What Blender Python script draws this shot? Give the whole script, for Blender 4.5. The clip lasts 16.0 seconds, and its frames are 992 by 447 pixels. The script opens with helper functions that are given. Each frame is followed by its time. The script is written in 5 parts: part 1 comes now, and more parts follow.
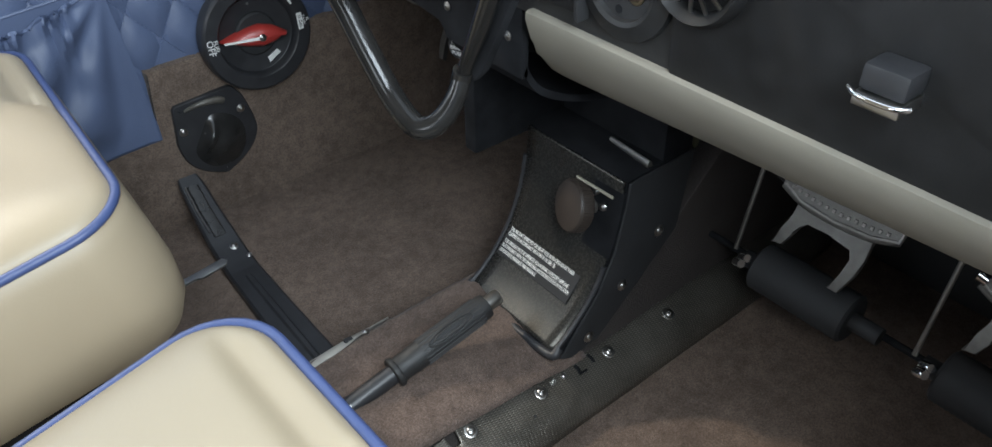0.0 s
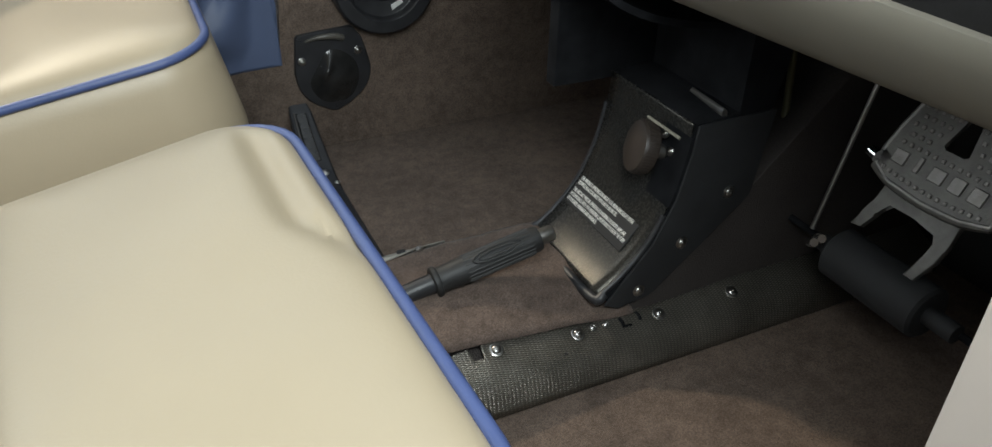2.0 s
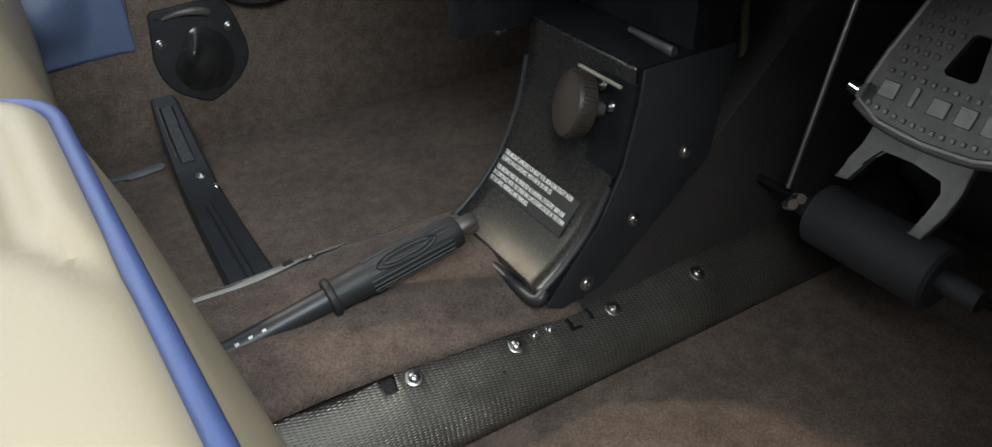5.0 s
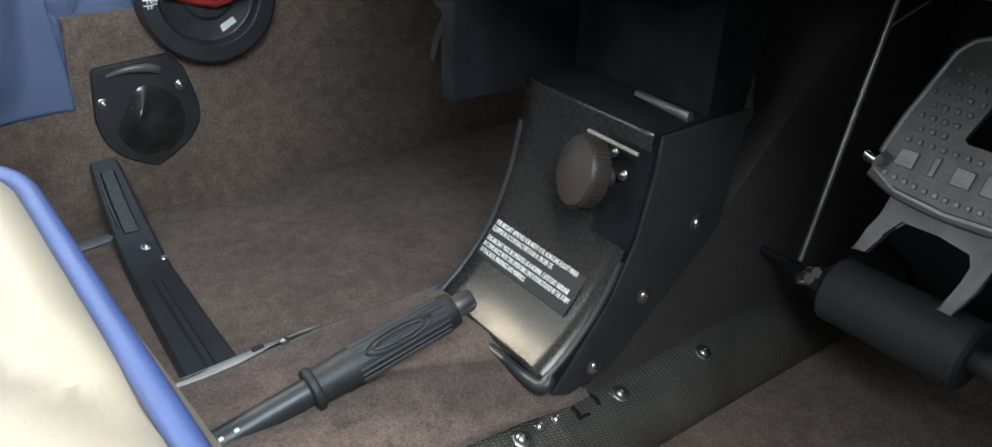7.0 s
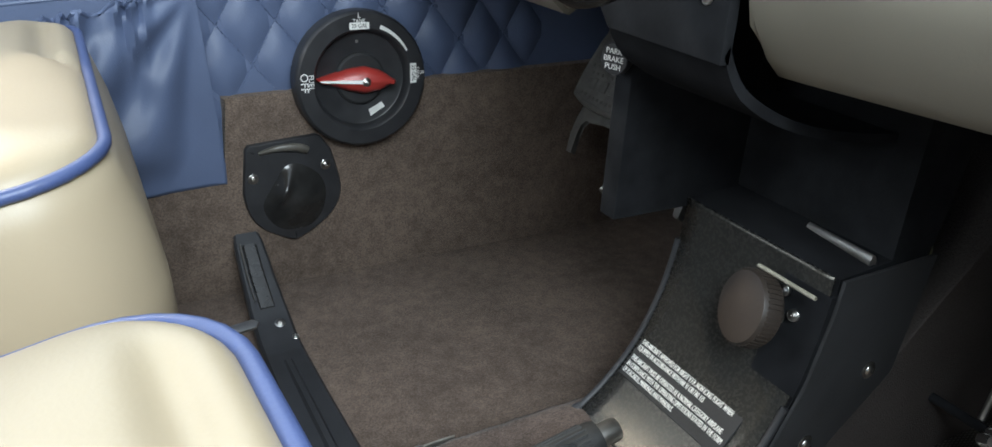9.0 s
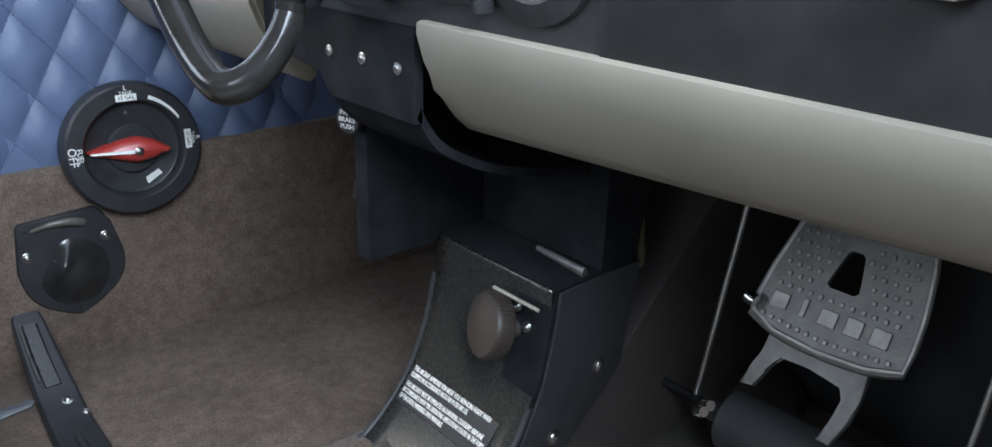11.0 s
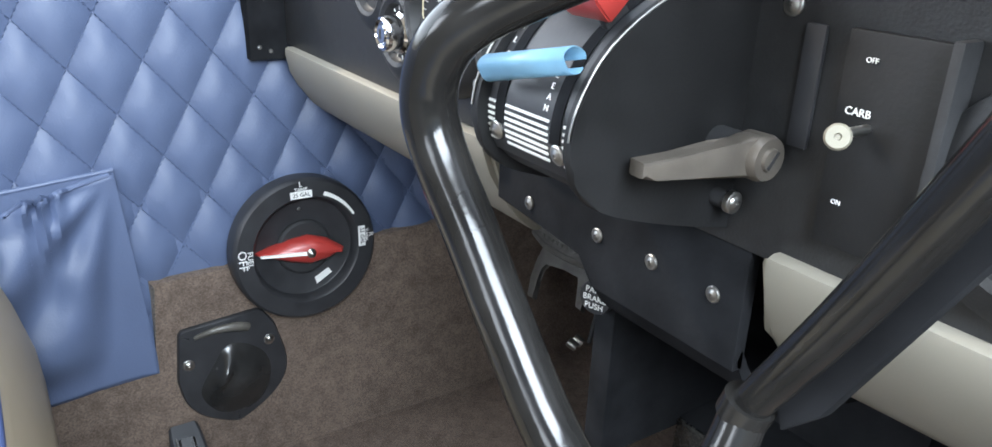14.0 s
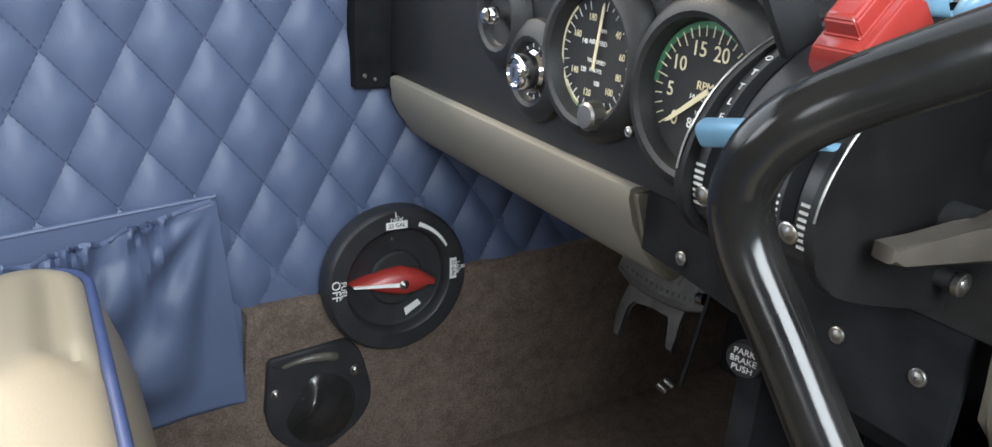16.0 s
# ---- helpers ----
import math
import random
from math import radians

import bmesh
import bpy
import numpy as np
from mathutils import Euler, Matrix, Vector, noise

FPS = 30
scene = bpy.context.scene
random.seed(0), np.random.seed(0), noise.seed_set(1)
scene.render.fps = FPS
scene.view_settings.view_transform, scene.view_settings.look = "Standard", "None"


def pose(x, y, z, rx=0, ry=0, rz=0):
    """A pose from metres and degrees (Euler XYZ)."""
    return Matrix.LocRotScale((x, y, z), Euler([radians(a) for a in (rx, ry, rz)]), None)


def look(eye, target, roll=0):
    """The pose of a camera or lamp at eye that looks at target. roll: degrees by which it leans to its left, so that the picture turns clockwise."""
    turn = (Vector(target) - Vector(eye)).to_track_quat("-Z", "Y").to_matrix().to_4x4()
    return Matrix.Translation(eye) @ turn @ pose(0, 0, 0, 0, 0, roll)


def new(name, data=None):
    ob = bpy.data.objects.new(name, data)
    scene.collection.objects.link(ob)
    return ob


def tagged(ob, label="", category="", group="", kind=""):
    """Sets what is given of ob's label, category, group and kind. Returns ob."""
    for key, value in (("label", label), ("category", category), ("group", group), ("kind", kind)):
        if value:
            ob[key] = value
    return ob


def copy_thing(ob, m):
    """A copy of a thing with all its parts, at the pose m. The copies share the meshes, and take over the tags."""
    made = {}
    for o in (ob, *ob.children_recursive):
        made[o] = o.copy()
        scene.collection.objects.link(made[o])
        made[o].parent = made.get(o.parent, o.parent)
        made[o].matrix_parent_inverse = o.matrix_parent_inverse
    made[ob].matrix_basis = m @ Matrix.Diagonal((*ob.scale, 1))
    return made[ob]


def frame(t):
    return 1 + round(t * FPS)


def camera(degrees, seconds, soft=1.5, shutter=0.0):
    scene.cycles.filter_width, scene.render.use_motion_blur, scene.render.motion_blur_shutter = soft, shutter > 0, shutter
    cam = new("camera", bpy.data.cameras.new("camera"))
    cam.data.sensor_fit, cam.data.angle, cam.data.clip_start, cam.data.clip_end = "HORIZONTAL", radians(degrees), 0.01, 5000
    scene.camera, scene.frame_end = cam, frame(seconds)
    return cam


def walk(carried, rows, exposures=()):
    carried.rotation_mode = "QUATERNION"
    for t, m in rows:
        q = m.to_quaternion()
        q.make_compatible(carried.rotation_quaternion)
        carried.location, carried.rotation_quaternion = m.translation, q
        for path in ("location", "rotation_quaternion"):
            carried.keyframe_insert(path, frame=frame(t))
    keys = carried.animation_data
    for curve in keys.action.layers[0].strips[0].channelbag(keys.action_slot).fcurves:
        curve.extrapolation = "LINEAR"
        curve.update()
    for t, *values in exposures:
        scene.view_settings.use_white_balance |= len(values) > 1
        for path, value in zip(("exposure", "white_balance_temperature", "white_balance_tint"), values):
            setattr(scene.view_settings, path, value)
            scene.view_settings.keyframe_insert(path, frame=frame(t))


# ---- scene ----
cam = camera(63.3, 16.0)
PATH = [
    (0, (-0.419, -0.504, 0.717), (0.56, 0.737, -0.508), -1.2),
    (0.5, (-0.407, -0.535, 0.614), (0.471, 0.865, -0.512), 3.0),
    (1, (-0.416, -0.588, 0.609), (0.34, 0.913, -0.476), 1.2),
    (1.5, (-0.404, -0.607, 0.61), (0.351, 0.897, -0.47), 1.5),
    (2, (-0.395, -0.621, 0.594), (0.349, 0.887, -0.49), 1.6),
    (2.5, (-0.385, -0.624, 0.581), (0.332, 0.861, -0.55), 1.4),
    (3, (-0.393, -0.624, 0.57), (0.301, 0.866, -0.571), 1.5),
    (3.5, (-0.381, -0.605, 0.575), (0.305, 0.869, -0.589), 1.6),
    (4, (-0.348, -0.55, 0.559), (0.357, 0.923, -0.595), -0.3),
    (4.5, (-0.317, -0.523, 0.521), (0.441, 0.929, -0.627), -1.5),
    (4.7, (-0.307, -0.516, 0.51), (0.495, 0.928, -0.618), -1.4),
    (6.8, (-0.323, -0.432, 0.473), (0.77, 0.916, -0.521), 2.5),
    (7, (-0.325, -0.425, 0.473), (0.744, 0.966, -0.487), 2.1),
    (7.5, (-0.323, -0.412, 0.472), (0.675, 1.049, -0.46), 1.4),
    (8, (-0.328, -0.39, 0.478), (0.614, 1.118, -0.438), 1.2),
    (8.5, (-0.333, -0.376, 0.491), (0.585, 1.162, -0.398), 1.3),
    (9, (-0.347, -0.365, 0.504), (0.563, 1.198, -0.338), 3.4),
    (9.5, (-0.361, -0.353, 0.521), (0.535, 1.22, -0.314), 4.0),
    (10, (-0.332, -0.422, 0.536), (0.72, 1.069, -0.277), 1.2),
    (10.2, (-0.32, -0.443, 0.537), (0.806, 1.006, -0.258), 0.8),
    (12.3, (-0.344, -0.458, 0.539), (0.944, 0.89, -0.184), 2.4),
    (12.5, (-0.345, -0.437, 0.536), (0.927, 0.936, -0.17), 2.7),
    (13, (-0.341, -0.346, 0.547), (0.84, 1.096, -0.177), 1.8),
    (13.5, (-0.325, -0.284, 0.579), (0.755, 1.226, -0.167), 1.5),
    (14, (-0.307, -0.255, 0.605), (0.74, 1.276, -0.143), 2.2),
    (14.5, (-0.309, -0.249, 0.638), (0.723, 1.292, -0.112), 4.1),
    (15, (-0.319, -0.236, 0.656), (0.66, 1.344, -0.083), 4.1),
    (15.5, (-0.341, -0.218, 0.628), (0.634, 1.37, -0.099), 3.4),
    (16, (-0.349, -0.194, 0.614), (0.638, 1.391, -0.105), 3.3),
]
walk(cam, [(t, look(eye, target, roll)) for t, eye, target, roll in PATH],
     exposures=((0, 0.5, 6300, 10), (0.5, 0.3, 6950, 8), (1, 0.2, 6900, 8), (2, 0.1, 6750, 8), (4, 0.05, 6700, 9), (4.7, 0.2, 6600, 9), (6.8, 0.95, 6150, 10), (8, 0.85, 6250, 9), (9.5, 0.9, 6400, 8),
                (10.2, 0.9, 6150, 10), (12.5, 1.48, 5850, 12), (13.5, 1.5, 6000, 12), (14.5, 1.45, 6450, 12), (15, 1.2, 6500, 12), (15.5, 0.93, 6600, 12), (16, 0.78, 6600, 12)))

# ---- light ----
world = bpy.data.worlds.new("sky")
scene.world = world
world.use_nodes = True
wn = world.node_tree.nodes
sky = wn.new("ShaderNodeTexSky")
sky.sky_type, sky.sun_disc = "NISHITA", False
SUN_WAY = Vector((-0.45, 0.97, 1.0)).normalized()
sky.sun_elevation, sky.sun_rotation = math.asin(SUN_WAY.z), math.atan2(SUN_WAY.x, SUN_WAY.y)
world.node_tree.links.new(sky.outputs[0], wn["Background"].inputs[0])
wn["Background"].inputs[1].default_value = 0.06
sun = new("sun", bpy.data.lights.new("sun", "SUN"))
sun.data.energy, sun.data.angle, sun.data.color = 1.15, radians(3), (1.0, 0.88, 0.70)
sun.matrix_world = look(tuple(SUN_WAY), (0, 0, 0))


def sky_lamp(name, at_, towards, w, h, watts, color):
    """The sky's light through an opening of the cabin."""
    lamp = new(name, bpy.data.lights.new(name, "AREA"))
    lamp.data.shape, lamp.data.size, lamp.data.size_y, lamp.data.energy, lamp.data.color = "RECTANGLE", w, h, watts, color
    lamp.matrix_world = look(at_, towards)


sky_lamp("doorway_light", (-0.38, -0.76, 0.97), (-0.12, 0.5, 0.22), 0.52, 0.38, 12, (0.84, 0.94, 1.0))
sky_lamp("window_light", (-0.54, 0.60, 0.81), (-0.45, 0.0, 0.40), 0.85, 0.38, 2.2, (0.84, 0.94, 1.0))
sky_lamp("windscreen_light", (-0.12, 0.0, 1.02), (-0.45, 0.0, 0.3), 1.0, 0.42, 1.5, (0.84, 0.94, 1.0))
sky_lamp("rear_window_light", (-1.27, 0.53, 0.84), (0.0, 0.05, 0.30), 0.40, 0.34, 2.8, (0.88, 0.95, 1.0))
sky_lamp("rear_window_light", (-1.27, -0.53, 0.84), (0.0, 0.40, 0.30), 0.40, 0.34, 2.5, (0.88, 0.95, 1.0))


# ---- materials ----
def mat(name, color, rough=0.5, metal=0.0, var=0.12, scale=30.0, bump=0.0, bscale=200.0, spec=0.5, stain=0.0, sscale=6.0, coat=0.0):
    m = bpy.data.materials.new(name)
    m.use_nodes = True
    nt = m.node_tree
    b = nt.nodes["Principled BSDF"]
    b.inputs["Roughness"].default_value, b.inputs["Metallic"].default_value = rough, metal
    b.inputs["Specular IOR Level"].default_value = spec
    b.inputs["Coat Weight"].default_value = coat
    tc = nt.nodes.new("ShaderNodeTexCoord")
    n1 = nt.nodes.new("ShaderNodeTexNoise")
    n1.inputs["Scale"].default_value, n1.inputs["Detail"].default_value = scale, 5
    n2 = nt.nodes.new("ShaderNodeTexNoise")
    n2.inputs["Scale"].default_value, n2.inputs["Detail"].default_value = sscale, 3
    for n in (n1, n2):
        nt.links.new(tc.outputs["Object"], n.inputs["Vector"])
    add = nt.nodes.new("ShaderNodeMath")
    add.operation = "MULTIPLY_ADD"
    nt.links.new(n2.outputs["Fac"], add.inputs[0])
    add.inputs[1].default_value = stain / max(var, 1e-3)
    nt.links.new(n1.outputs["Fac"], add.inputs[2])
    ramp = nt.nodes.new("ShaderNodeMapRange")
    ramp.inputs["From Min"].default_value, ramp.inputs["From Max"].default_value = 0.3, 0.7 + stain / max(var, 1e-3)
    ramp.inputs["To Min"].default_value, ramp.inputs["To Max"].default_value = 1 - var - stain, 1 + var + stain
    nt.links.new(add.outputs[0], ramp.inputs["Value"])
    mul = nt.nodes.new("ShaderNodeVectorMath")
    mul.operation = "SCALE"
    mul.inputs[0].default_value = color
    nt.links.new(ramp.outputs[0], mul.inputs["Scale"])
    nt.links.new(mul.outputs[0], b.inputs["Base Color"])
    rr = nt.nodes.new("ShaderNodeMapRange")
    rr.inputs["To Min"].default_value, rr.inputs["To Max"].default_value = max(rough - 0.08, 0.02), min(rough + 0.08, 1)
    nt.links.new(n1.outputs["Fac"], rr.inputs["Value"])
    nt.links.new(rr.outputs[0], b.inputs["Roughness"])
    if bump:
        n3 = nt.nodes.new("ShaderNodeTexNoise")
        n3.inputs["Scale"].default_value, n3.inputs["Detail"].default_value = bscale, 4
        nt.links.new(tc.outputs["Object"], n3.inputs["Vector"])
        bp = nt.nodes.new("ShaderNodeBump")
        bp.inputs["Strength"].default_value, bp.inputs["Distance"].default_value = bump, 0.002
        nt.links.new(n3.outputs["Fac"], bp.inputs["Height"])
        nt.links.new(bp.outputs[0], b.inputs["Normal"])
    return m


CREAM = mat("cream_leather", (0.360, 0.294, 0.202), 0.45, var=0.03, scale=14, bump=0.06, bscale=500, stain=0.05, sscale=5)
BLUE = mat("blue_vinyl", (0.091, 0.120, 0.205), 0.50, var=0.08, scale=20, bump=0.15, bscale=450, stain=0.06)
BRONZE = mat("cast_bronze_grey", (0.16, 0.140, 0.118), 0.40, 0.5, var=0.12, scale=60, bump=0.1, bscale=300)
PALE = mat("pale_grey_paint", (0.46, 0.40, 0.35), 0.5, var=0.04, scale=30, stain=0.05)
PIPE = mat("blue_piping", (0.055, 0.080, 0.19), 0.42, var=0.06, scale=60, bump=0.1, bscale=600)


def pile(name, color):
    """Short cut carpet: uneven tufts, worn paler patches and dark damp ones."""
    m = mat(name, color, 0.95, var=0.35, scale=60, bump=0.0, spec=0.08, stain=0.40, sscale=9)
    nt = m.node_tree
    b = nt.nodes["Principled BSDF"]
    tc = nt.nodes.new("ShaderNodeTexCoord")
    tuft = nt.nodes.new("ShaderNodeTexVoronoi")
    tuft.inputs["Scale"].default_value = 760
    nt.links.new(tc.outputs["Object"], tuft.inputs["Vector"])
    sep = nt.nodes.new("ShaderNodeSeparateColor")
    nt.links.new(tuft.outputs["Color"], sep.inputs[0])
    rng = nt.nodes.new("ShaderNodeMapRange")
    rng.inputs["To Min"].default_value, rng.inputs["To Max"].default_value = 0.70, 1.30
    nt.links.new(sep.outputs[0], rng.inputs["Value"])
    mul = nt.nodes.new("ShaderNodeVectorMath")
    mul.operation = "SCALE"
    nt.links.new(b.inputs["Base Color"].links[0].from_socket, mul.inputs[0])
    nt.links.new(rng.outputs[0], mul.inputs["Scale"])
    nt.links.new(mul.outputs[0], b.inputs["Base Color"])
    bp = nt.nodes.new("ShaderNodeBump")
    bp.inputs["Strength"].default_value, bp.inputs["Distance"].default_value = 0.8, 0.0015
    nt.links.new(sep.outputs[1], bp.inputs["Height"])
    nt.links.new(bp.outputs[0], b.inputs["Normal"])
    b.inputs["Sheen Weight"].default_value = 0.12
    return m


CARPET = pile("brown_carpet", (0.155, 0.116, 0.092))
TUNNELCARPET = pile("dark_brown_carpet", (0.122, 0.089, 0.073))
# The brown carpet again, darker: the floor's shade is put into its colour.
FLOORCARPET = pile("shade_toned_brown_carpet", (0.138, 0.101, 0.080))
# Carpet of the pedestal and tunnel sides, its shade put in as near-black.
UNDERCARPET = mat("shade_darkened_carpet", (0.052, 0.045, 0.042), 0.95, var=0.3, scale=420, bump=0.8, bscale=700, spec=0.1, stain=0.3, sscale=9)
GLOSS = mat("glossy_black_plastic", (0.017, 0.016, 0.0155), 0.17, var=0.45, scale=90, bump=0.06, bscale=120, stain=0.4, sscale=35)
SCOOPBLACK = mat("satin_black_moulding", (0.022, 0.0215, 0.021), 0.24, var=0.3, scale=70, bump=0.05, bscale=200, stain=0.2, sscale=30)
# Hood edge: scuffs, plus its highlight painted in as a paler grey.
SCUFFHIGHLIGHT = mat("scuffed_highlit_moulding", (0.105, 0.098, 0.085), 0.30, var=0.5, scale=50, bump=0.08, bscale=200, stain=0.5, sscale=30)
YOKE = mat("worn_gloss_black", (0.011, 0.0105, 0.010), 0.15, var=0.4, scale=60, bump=0.04, bscale=150, stain=0.3, sscale=20, spec=0.28)
BLACK = mat("black_plastic", (0.026, 0.0265, 0.029), 0.42, var=0.2, scale=50, bump=0.05, bscale=300)
CRACKLE = mat("black_crackle_paint", (0.016, 0.0162, 0.017), 0.5, var=0.25, scale=120, bump=0.13, bscale=650)
CONSOLE = mat("speckled_console_paint", (0.024, 0.0235, 0.022), 0.27, var=0.2, scale=420, bump=0.075, bscale=850, stain=0.2, sscale=25, spec=0.5)
CONSOLE.node_tree.nodes["Principled BSDF"].inputs["Specular Tint"].default_value = (1.0, 0.93, 0.80, 1)
MATTE = mat("matte_black", (0.018, 0.0185, 0.020), 0.75, var=0.2, scale=60, bump=0.1, bscale=400)
SOOT = mat("satin_black_paint", (0.011, 0.011, 0.0115), 0.55, var=0.25, scale=60, bump=0.06, bscale=500, spec=0.35)
PITCH = mat("dull_pitch_black", (0.013, 0.0135, 0.015), 0.9, var=0.3, scale=40, bump=0.1, bscale=300, spec=0.06)
RUBBER = mat("black_rubber", (0.020, 0.020, 0.020), 0.55, var=0.2, scale=80, bump=0.15, bscale=400)
LIPGREY = mat("grey_beige_paint", (0.232, 0.213, 0.174), 0.55, var=0.04, scale=30, bump=0.07, bscale=600, stain=0.05)
CHROME = mat("worn_chrome", (0.75, 0.75, 0.76), 0.12, 1.0, var=0.08, scale=40)
STEEL = mat("bare_steel", (0.48, 0.47, 0.45), 0.32, 1.0, var=0.15, scale=60)
BRASS = mat("tarnished_brass", (0.36, 0.32, 0.24), 0.32, 1.0, var=0.2, scale=60)
DULL = mat("dull_aluminium", (0.32, 0.31, 0.29), 0.42, 1.0, var=0.2, scale=40, bump=0.1, bscale=200)
PEDAL = mat("cast_aluminium_pedal", (0.16, 0.155, 0.145), 0.5, 0.6, var=0.2, scale=60, bump=0.2, bscale=400)
PEDALHI = mat("worn_pedal_highs", (0.27, 0.26, 0.245), 0.45, 0.7, var=0.2, scale=60, bump=0.2, bscale=400)
STRIPMETAL = mat("scuffed_aluminium", (0.40, 0.38, 0.34), 0.50, 0.75, var=0.25, scale=50, bump=0.2, bscale=250, stain=0.3, sscale=18)
RED = mat("red_plastic", (0.33, 0.034, 0.028), 0.30, var=0.08, scale=40)
WHITE = mat("white_print", (0.8, 0.8, 0.77), 0.6, var=0.05, scale=80)
IVORY = mat("ivory_paint", (0.27, 0.25, 0.195), 0.5, var=0.2, scale=90, bump=0.12, bscale=200, stain=0.3, sscale=30)
TAPE = mat("blue_tape", (0.17, 0.34, 0.48), 0.3, var=0.1, scale=60)
ORANGE = mat("orange_card", (0.33, 0.125, 0.025), 0.6, var=0.06, scale=40)
GREEN = mat("green_arc", (0.045, 0.17, 0.085), 0.5, var=0.05)
LUME = mat("cream_dial_print", (0.75, 0.68, 0.45), 0.5, var=0.05)
KHAKI = mat("khaki_tube_paint", (0.12, 0.11, 0.05), 0.5, var=0.2)
BROWN = mat("brown_bakelite", (0.034, 0.026, 0.021), 0.5, var=0.25, scale=40, bump=0.1)

# ---- mesh helpers ----
def world_of(ob):
    return (world_of(ob.parent) @ ob.matrix_parent_inverse if ob.parent else Matrix()) @ ob.matrix_basis


def placed(ob, parent, m=None, label=""):
    """Hangs ob under its parent, at the pose m in the world."""
    if parent is not None:
        ob.parent = parent
        ob.matrix_parent_inverse = world_of(parent).inverted()
    if m is not None:
        ob.matrix_basis = m
    if label:
        ob["label"] = label
    return ob


def part(name, bm, material, parent=None, label="", smooth=True, m=None):
    me = bpy.data.meshes.new(name)
    bmesh.ops.recalc_face_normals(bm, faces=bm.faces)
    bm.to_mesh(me)
    bm.free()
    if smooth:
        me.shade_smooth()
        me.set_sharp_from_angle(angle=radians(38))
    me.materials.append(material)
    return placed(new(name, me), parent, m, label)


def thing(name, label, category, group="", m=None):
    ob = new(name)
    ob.empty_display_size = 0.03
    if m is not None:
        ob.matrix_basis = m
    return tagged(ob, label, category, group)


def box(lo, hi, bevel=0.0, seg=2, bm=None):
    bm2 = bmesh.new()
    bmesh.ops.create_cube(bm2, size=1.0)
    for v in bm2.verts:
        v.co = Vector([lo[k] + (hi[k] - lo[k]) * (v.co[k] + 0.5) for k in range(3)])
    if bevel:
        bmesh.ops.bevel(bm2, geom=bm2.edges[:], offset=bevel, segments=seg, affect="EDGES", profile=0.6)
    return bm2


def join(*bms):
    out = bmesh.new()
    for b in bms:
        me = bpy.data.meshes.new("tmp")
        b.to_mesh(me)
        b.free()
        out.from_mesh(me)
        bpy.data.meshes.remove(me)
    return out


def moved(bm, m):
    bmesh.ops.transform(bm, matrix=m, verts=bm.verts)
    return bm


def lathe(profile, n=32, m=None):
    """Turned round z: profile of (radius, height)."""
    bm = bmesh.new()
    rings = []
    for r, h in profile:
        if r < 1e-6:
            rings.append([bm.verts.new((0, 0, h))])
        else:
            rings.append([bm.verts.new((r * math.cos(2 * math.pi * k / n), r * math.sin(2 * math.pi * k / n), h)) for k in range(n)])
    for a, b in zip(rings, rings[1:]):
        for k in range(n):
            q = [a[k % len(a)], a[(k + 1) % len(a)], b[(k + 1) % len(b)], b[k % len(b)]]
            q = [v for i, v in enumerate(q) if v not in q[:i]]
            if len(q) > 2:
                bm.faces.new(q)
    return moved(bm, m) if m is not None else bm


def smooth_path(points, steps=6, closed=False):
    pts = [Vector(p) for p in points]
    n = len(pts)
    out = []
    for i in range(n if closed else n - 1):
        p0 = pts[(i - 1) % n] if closed or i > 0 else pts[0]
        p1, p2 = pts[i], pts[(i + 1) % n]
        p3 = pts[(i + 2) % n] if closed or i + 2 < n else p2
        for k in range(steps):
            t = k / steps
            out.append(0.5 * (2 * p1 + (p2 - p0) * t + (2 * p0 - 5 * p1 + 4 * p2 - p3) * t * t + (3 * p1 - p0 - 3 * p2 + p3) * t ** 3))
    if not closed:
        out.append(pts[-1])
    return out


def tube(points, radius, n=14, closed=False, wide=1.0, side=None):
    """A round bar along points; radius a number or one for each point."""
    pts = [Vector(p) for p in points]
    bm = bmesh.new()
    rings = []
    ref = Vector(side) if side else None
    for i, p in enumerate(pts):
        a = pts[i - 1] if i or closed else p
        b = pts[(i + 1) % len(pts)] if closed or i + 1 < len(pts) else p
        d = (b - a).normalized()
        if ref is None:
            ref = d.orthogonal()
        u = (ref - d * ref.dot(d)).normalized()
        ref = u if side is None else Vector(side)
        w = d.cross(u)
        r = radius[i] if isinstance(radius, (list, tuple)) else radius
        rings.append([bm.verts.new(p + u * (r * math.cos(2 * math.pi * k / n)) + w * (r * wide * math.sin(2 * math.pi * k / n))) for k in range(n)])
    pairs = list(zip(rings, rings[1:]))
    if closed:
        pairs.append((rings[-1], rings[0]))
    for a, b in pairs:
        for k in range(n):
            bm.faces.new((a[k], a[(k + 1) % n], b[(k + 1) % n], b[k]))
    if not closed:
        bm.faces.new(rings[0])
        bm.faces.new(rings[-1])
    return bm


def extrude(outline, axis, lo, hi, bevel=0.0, seg=2):
    """A flat outline of pairs, pushed along an axis from lo to hi. The pairs fill the other two axes in order."""
    bm = bmesh.new()
    def put(p, h):
        q = list(p)
        q.insert("xyz".index(axis), h)
        return bm.verts.new(q)
    a = [put(p, lo) for p in outline]
    b = [put(p, hi) for p in outline]
    n = len(outline)
    fa, fb = bm.faces.new(a), bm.faces.new(b)
    for k in range(n):
        bm.faces.new((a[k], a[(k + 1) % n], b[(k + 1) % n], b[k]))
    if bevel:
        edges = [e for f in (fa, fb) for e in f.edges]
        bmesh.ops.bevel(bm, geom=edges, offset=bevel, segments=seg, affect="EDGES", profile=0.6)
    return bm


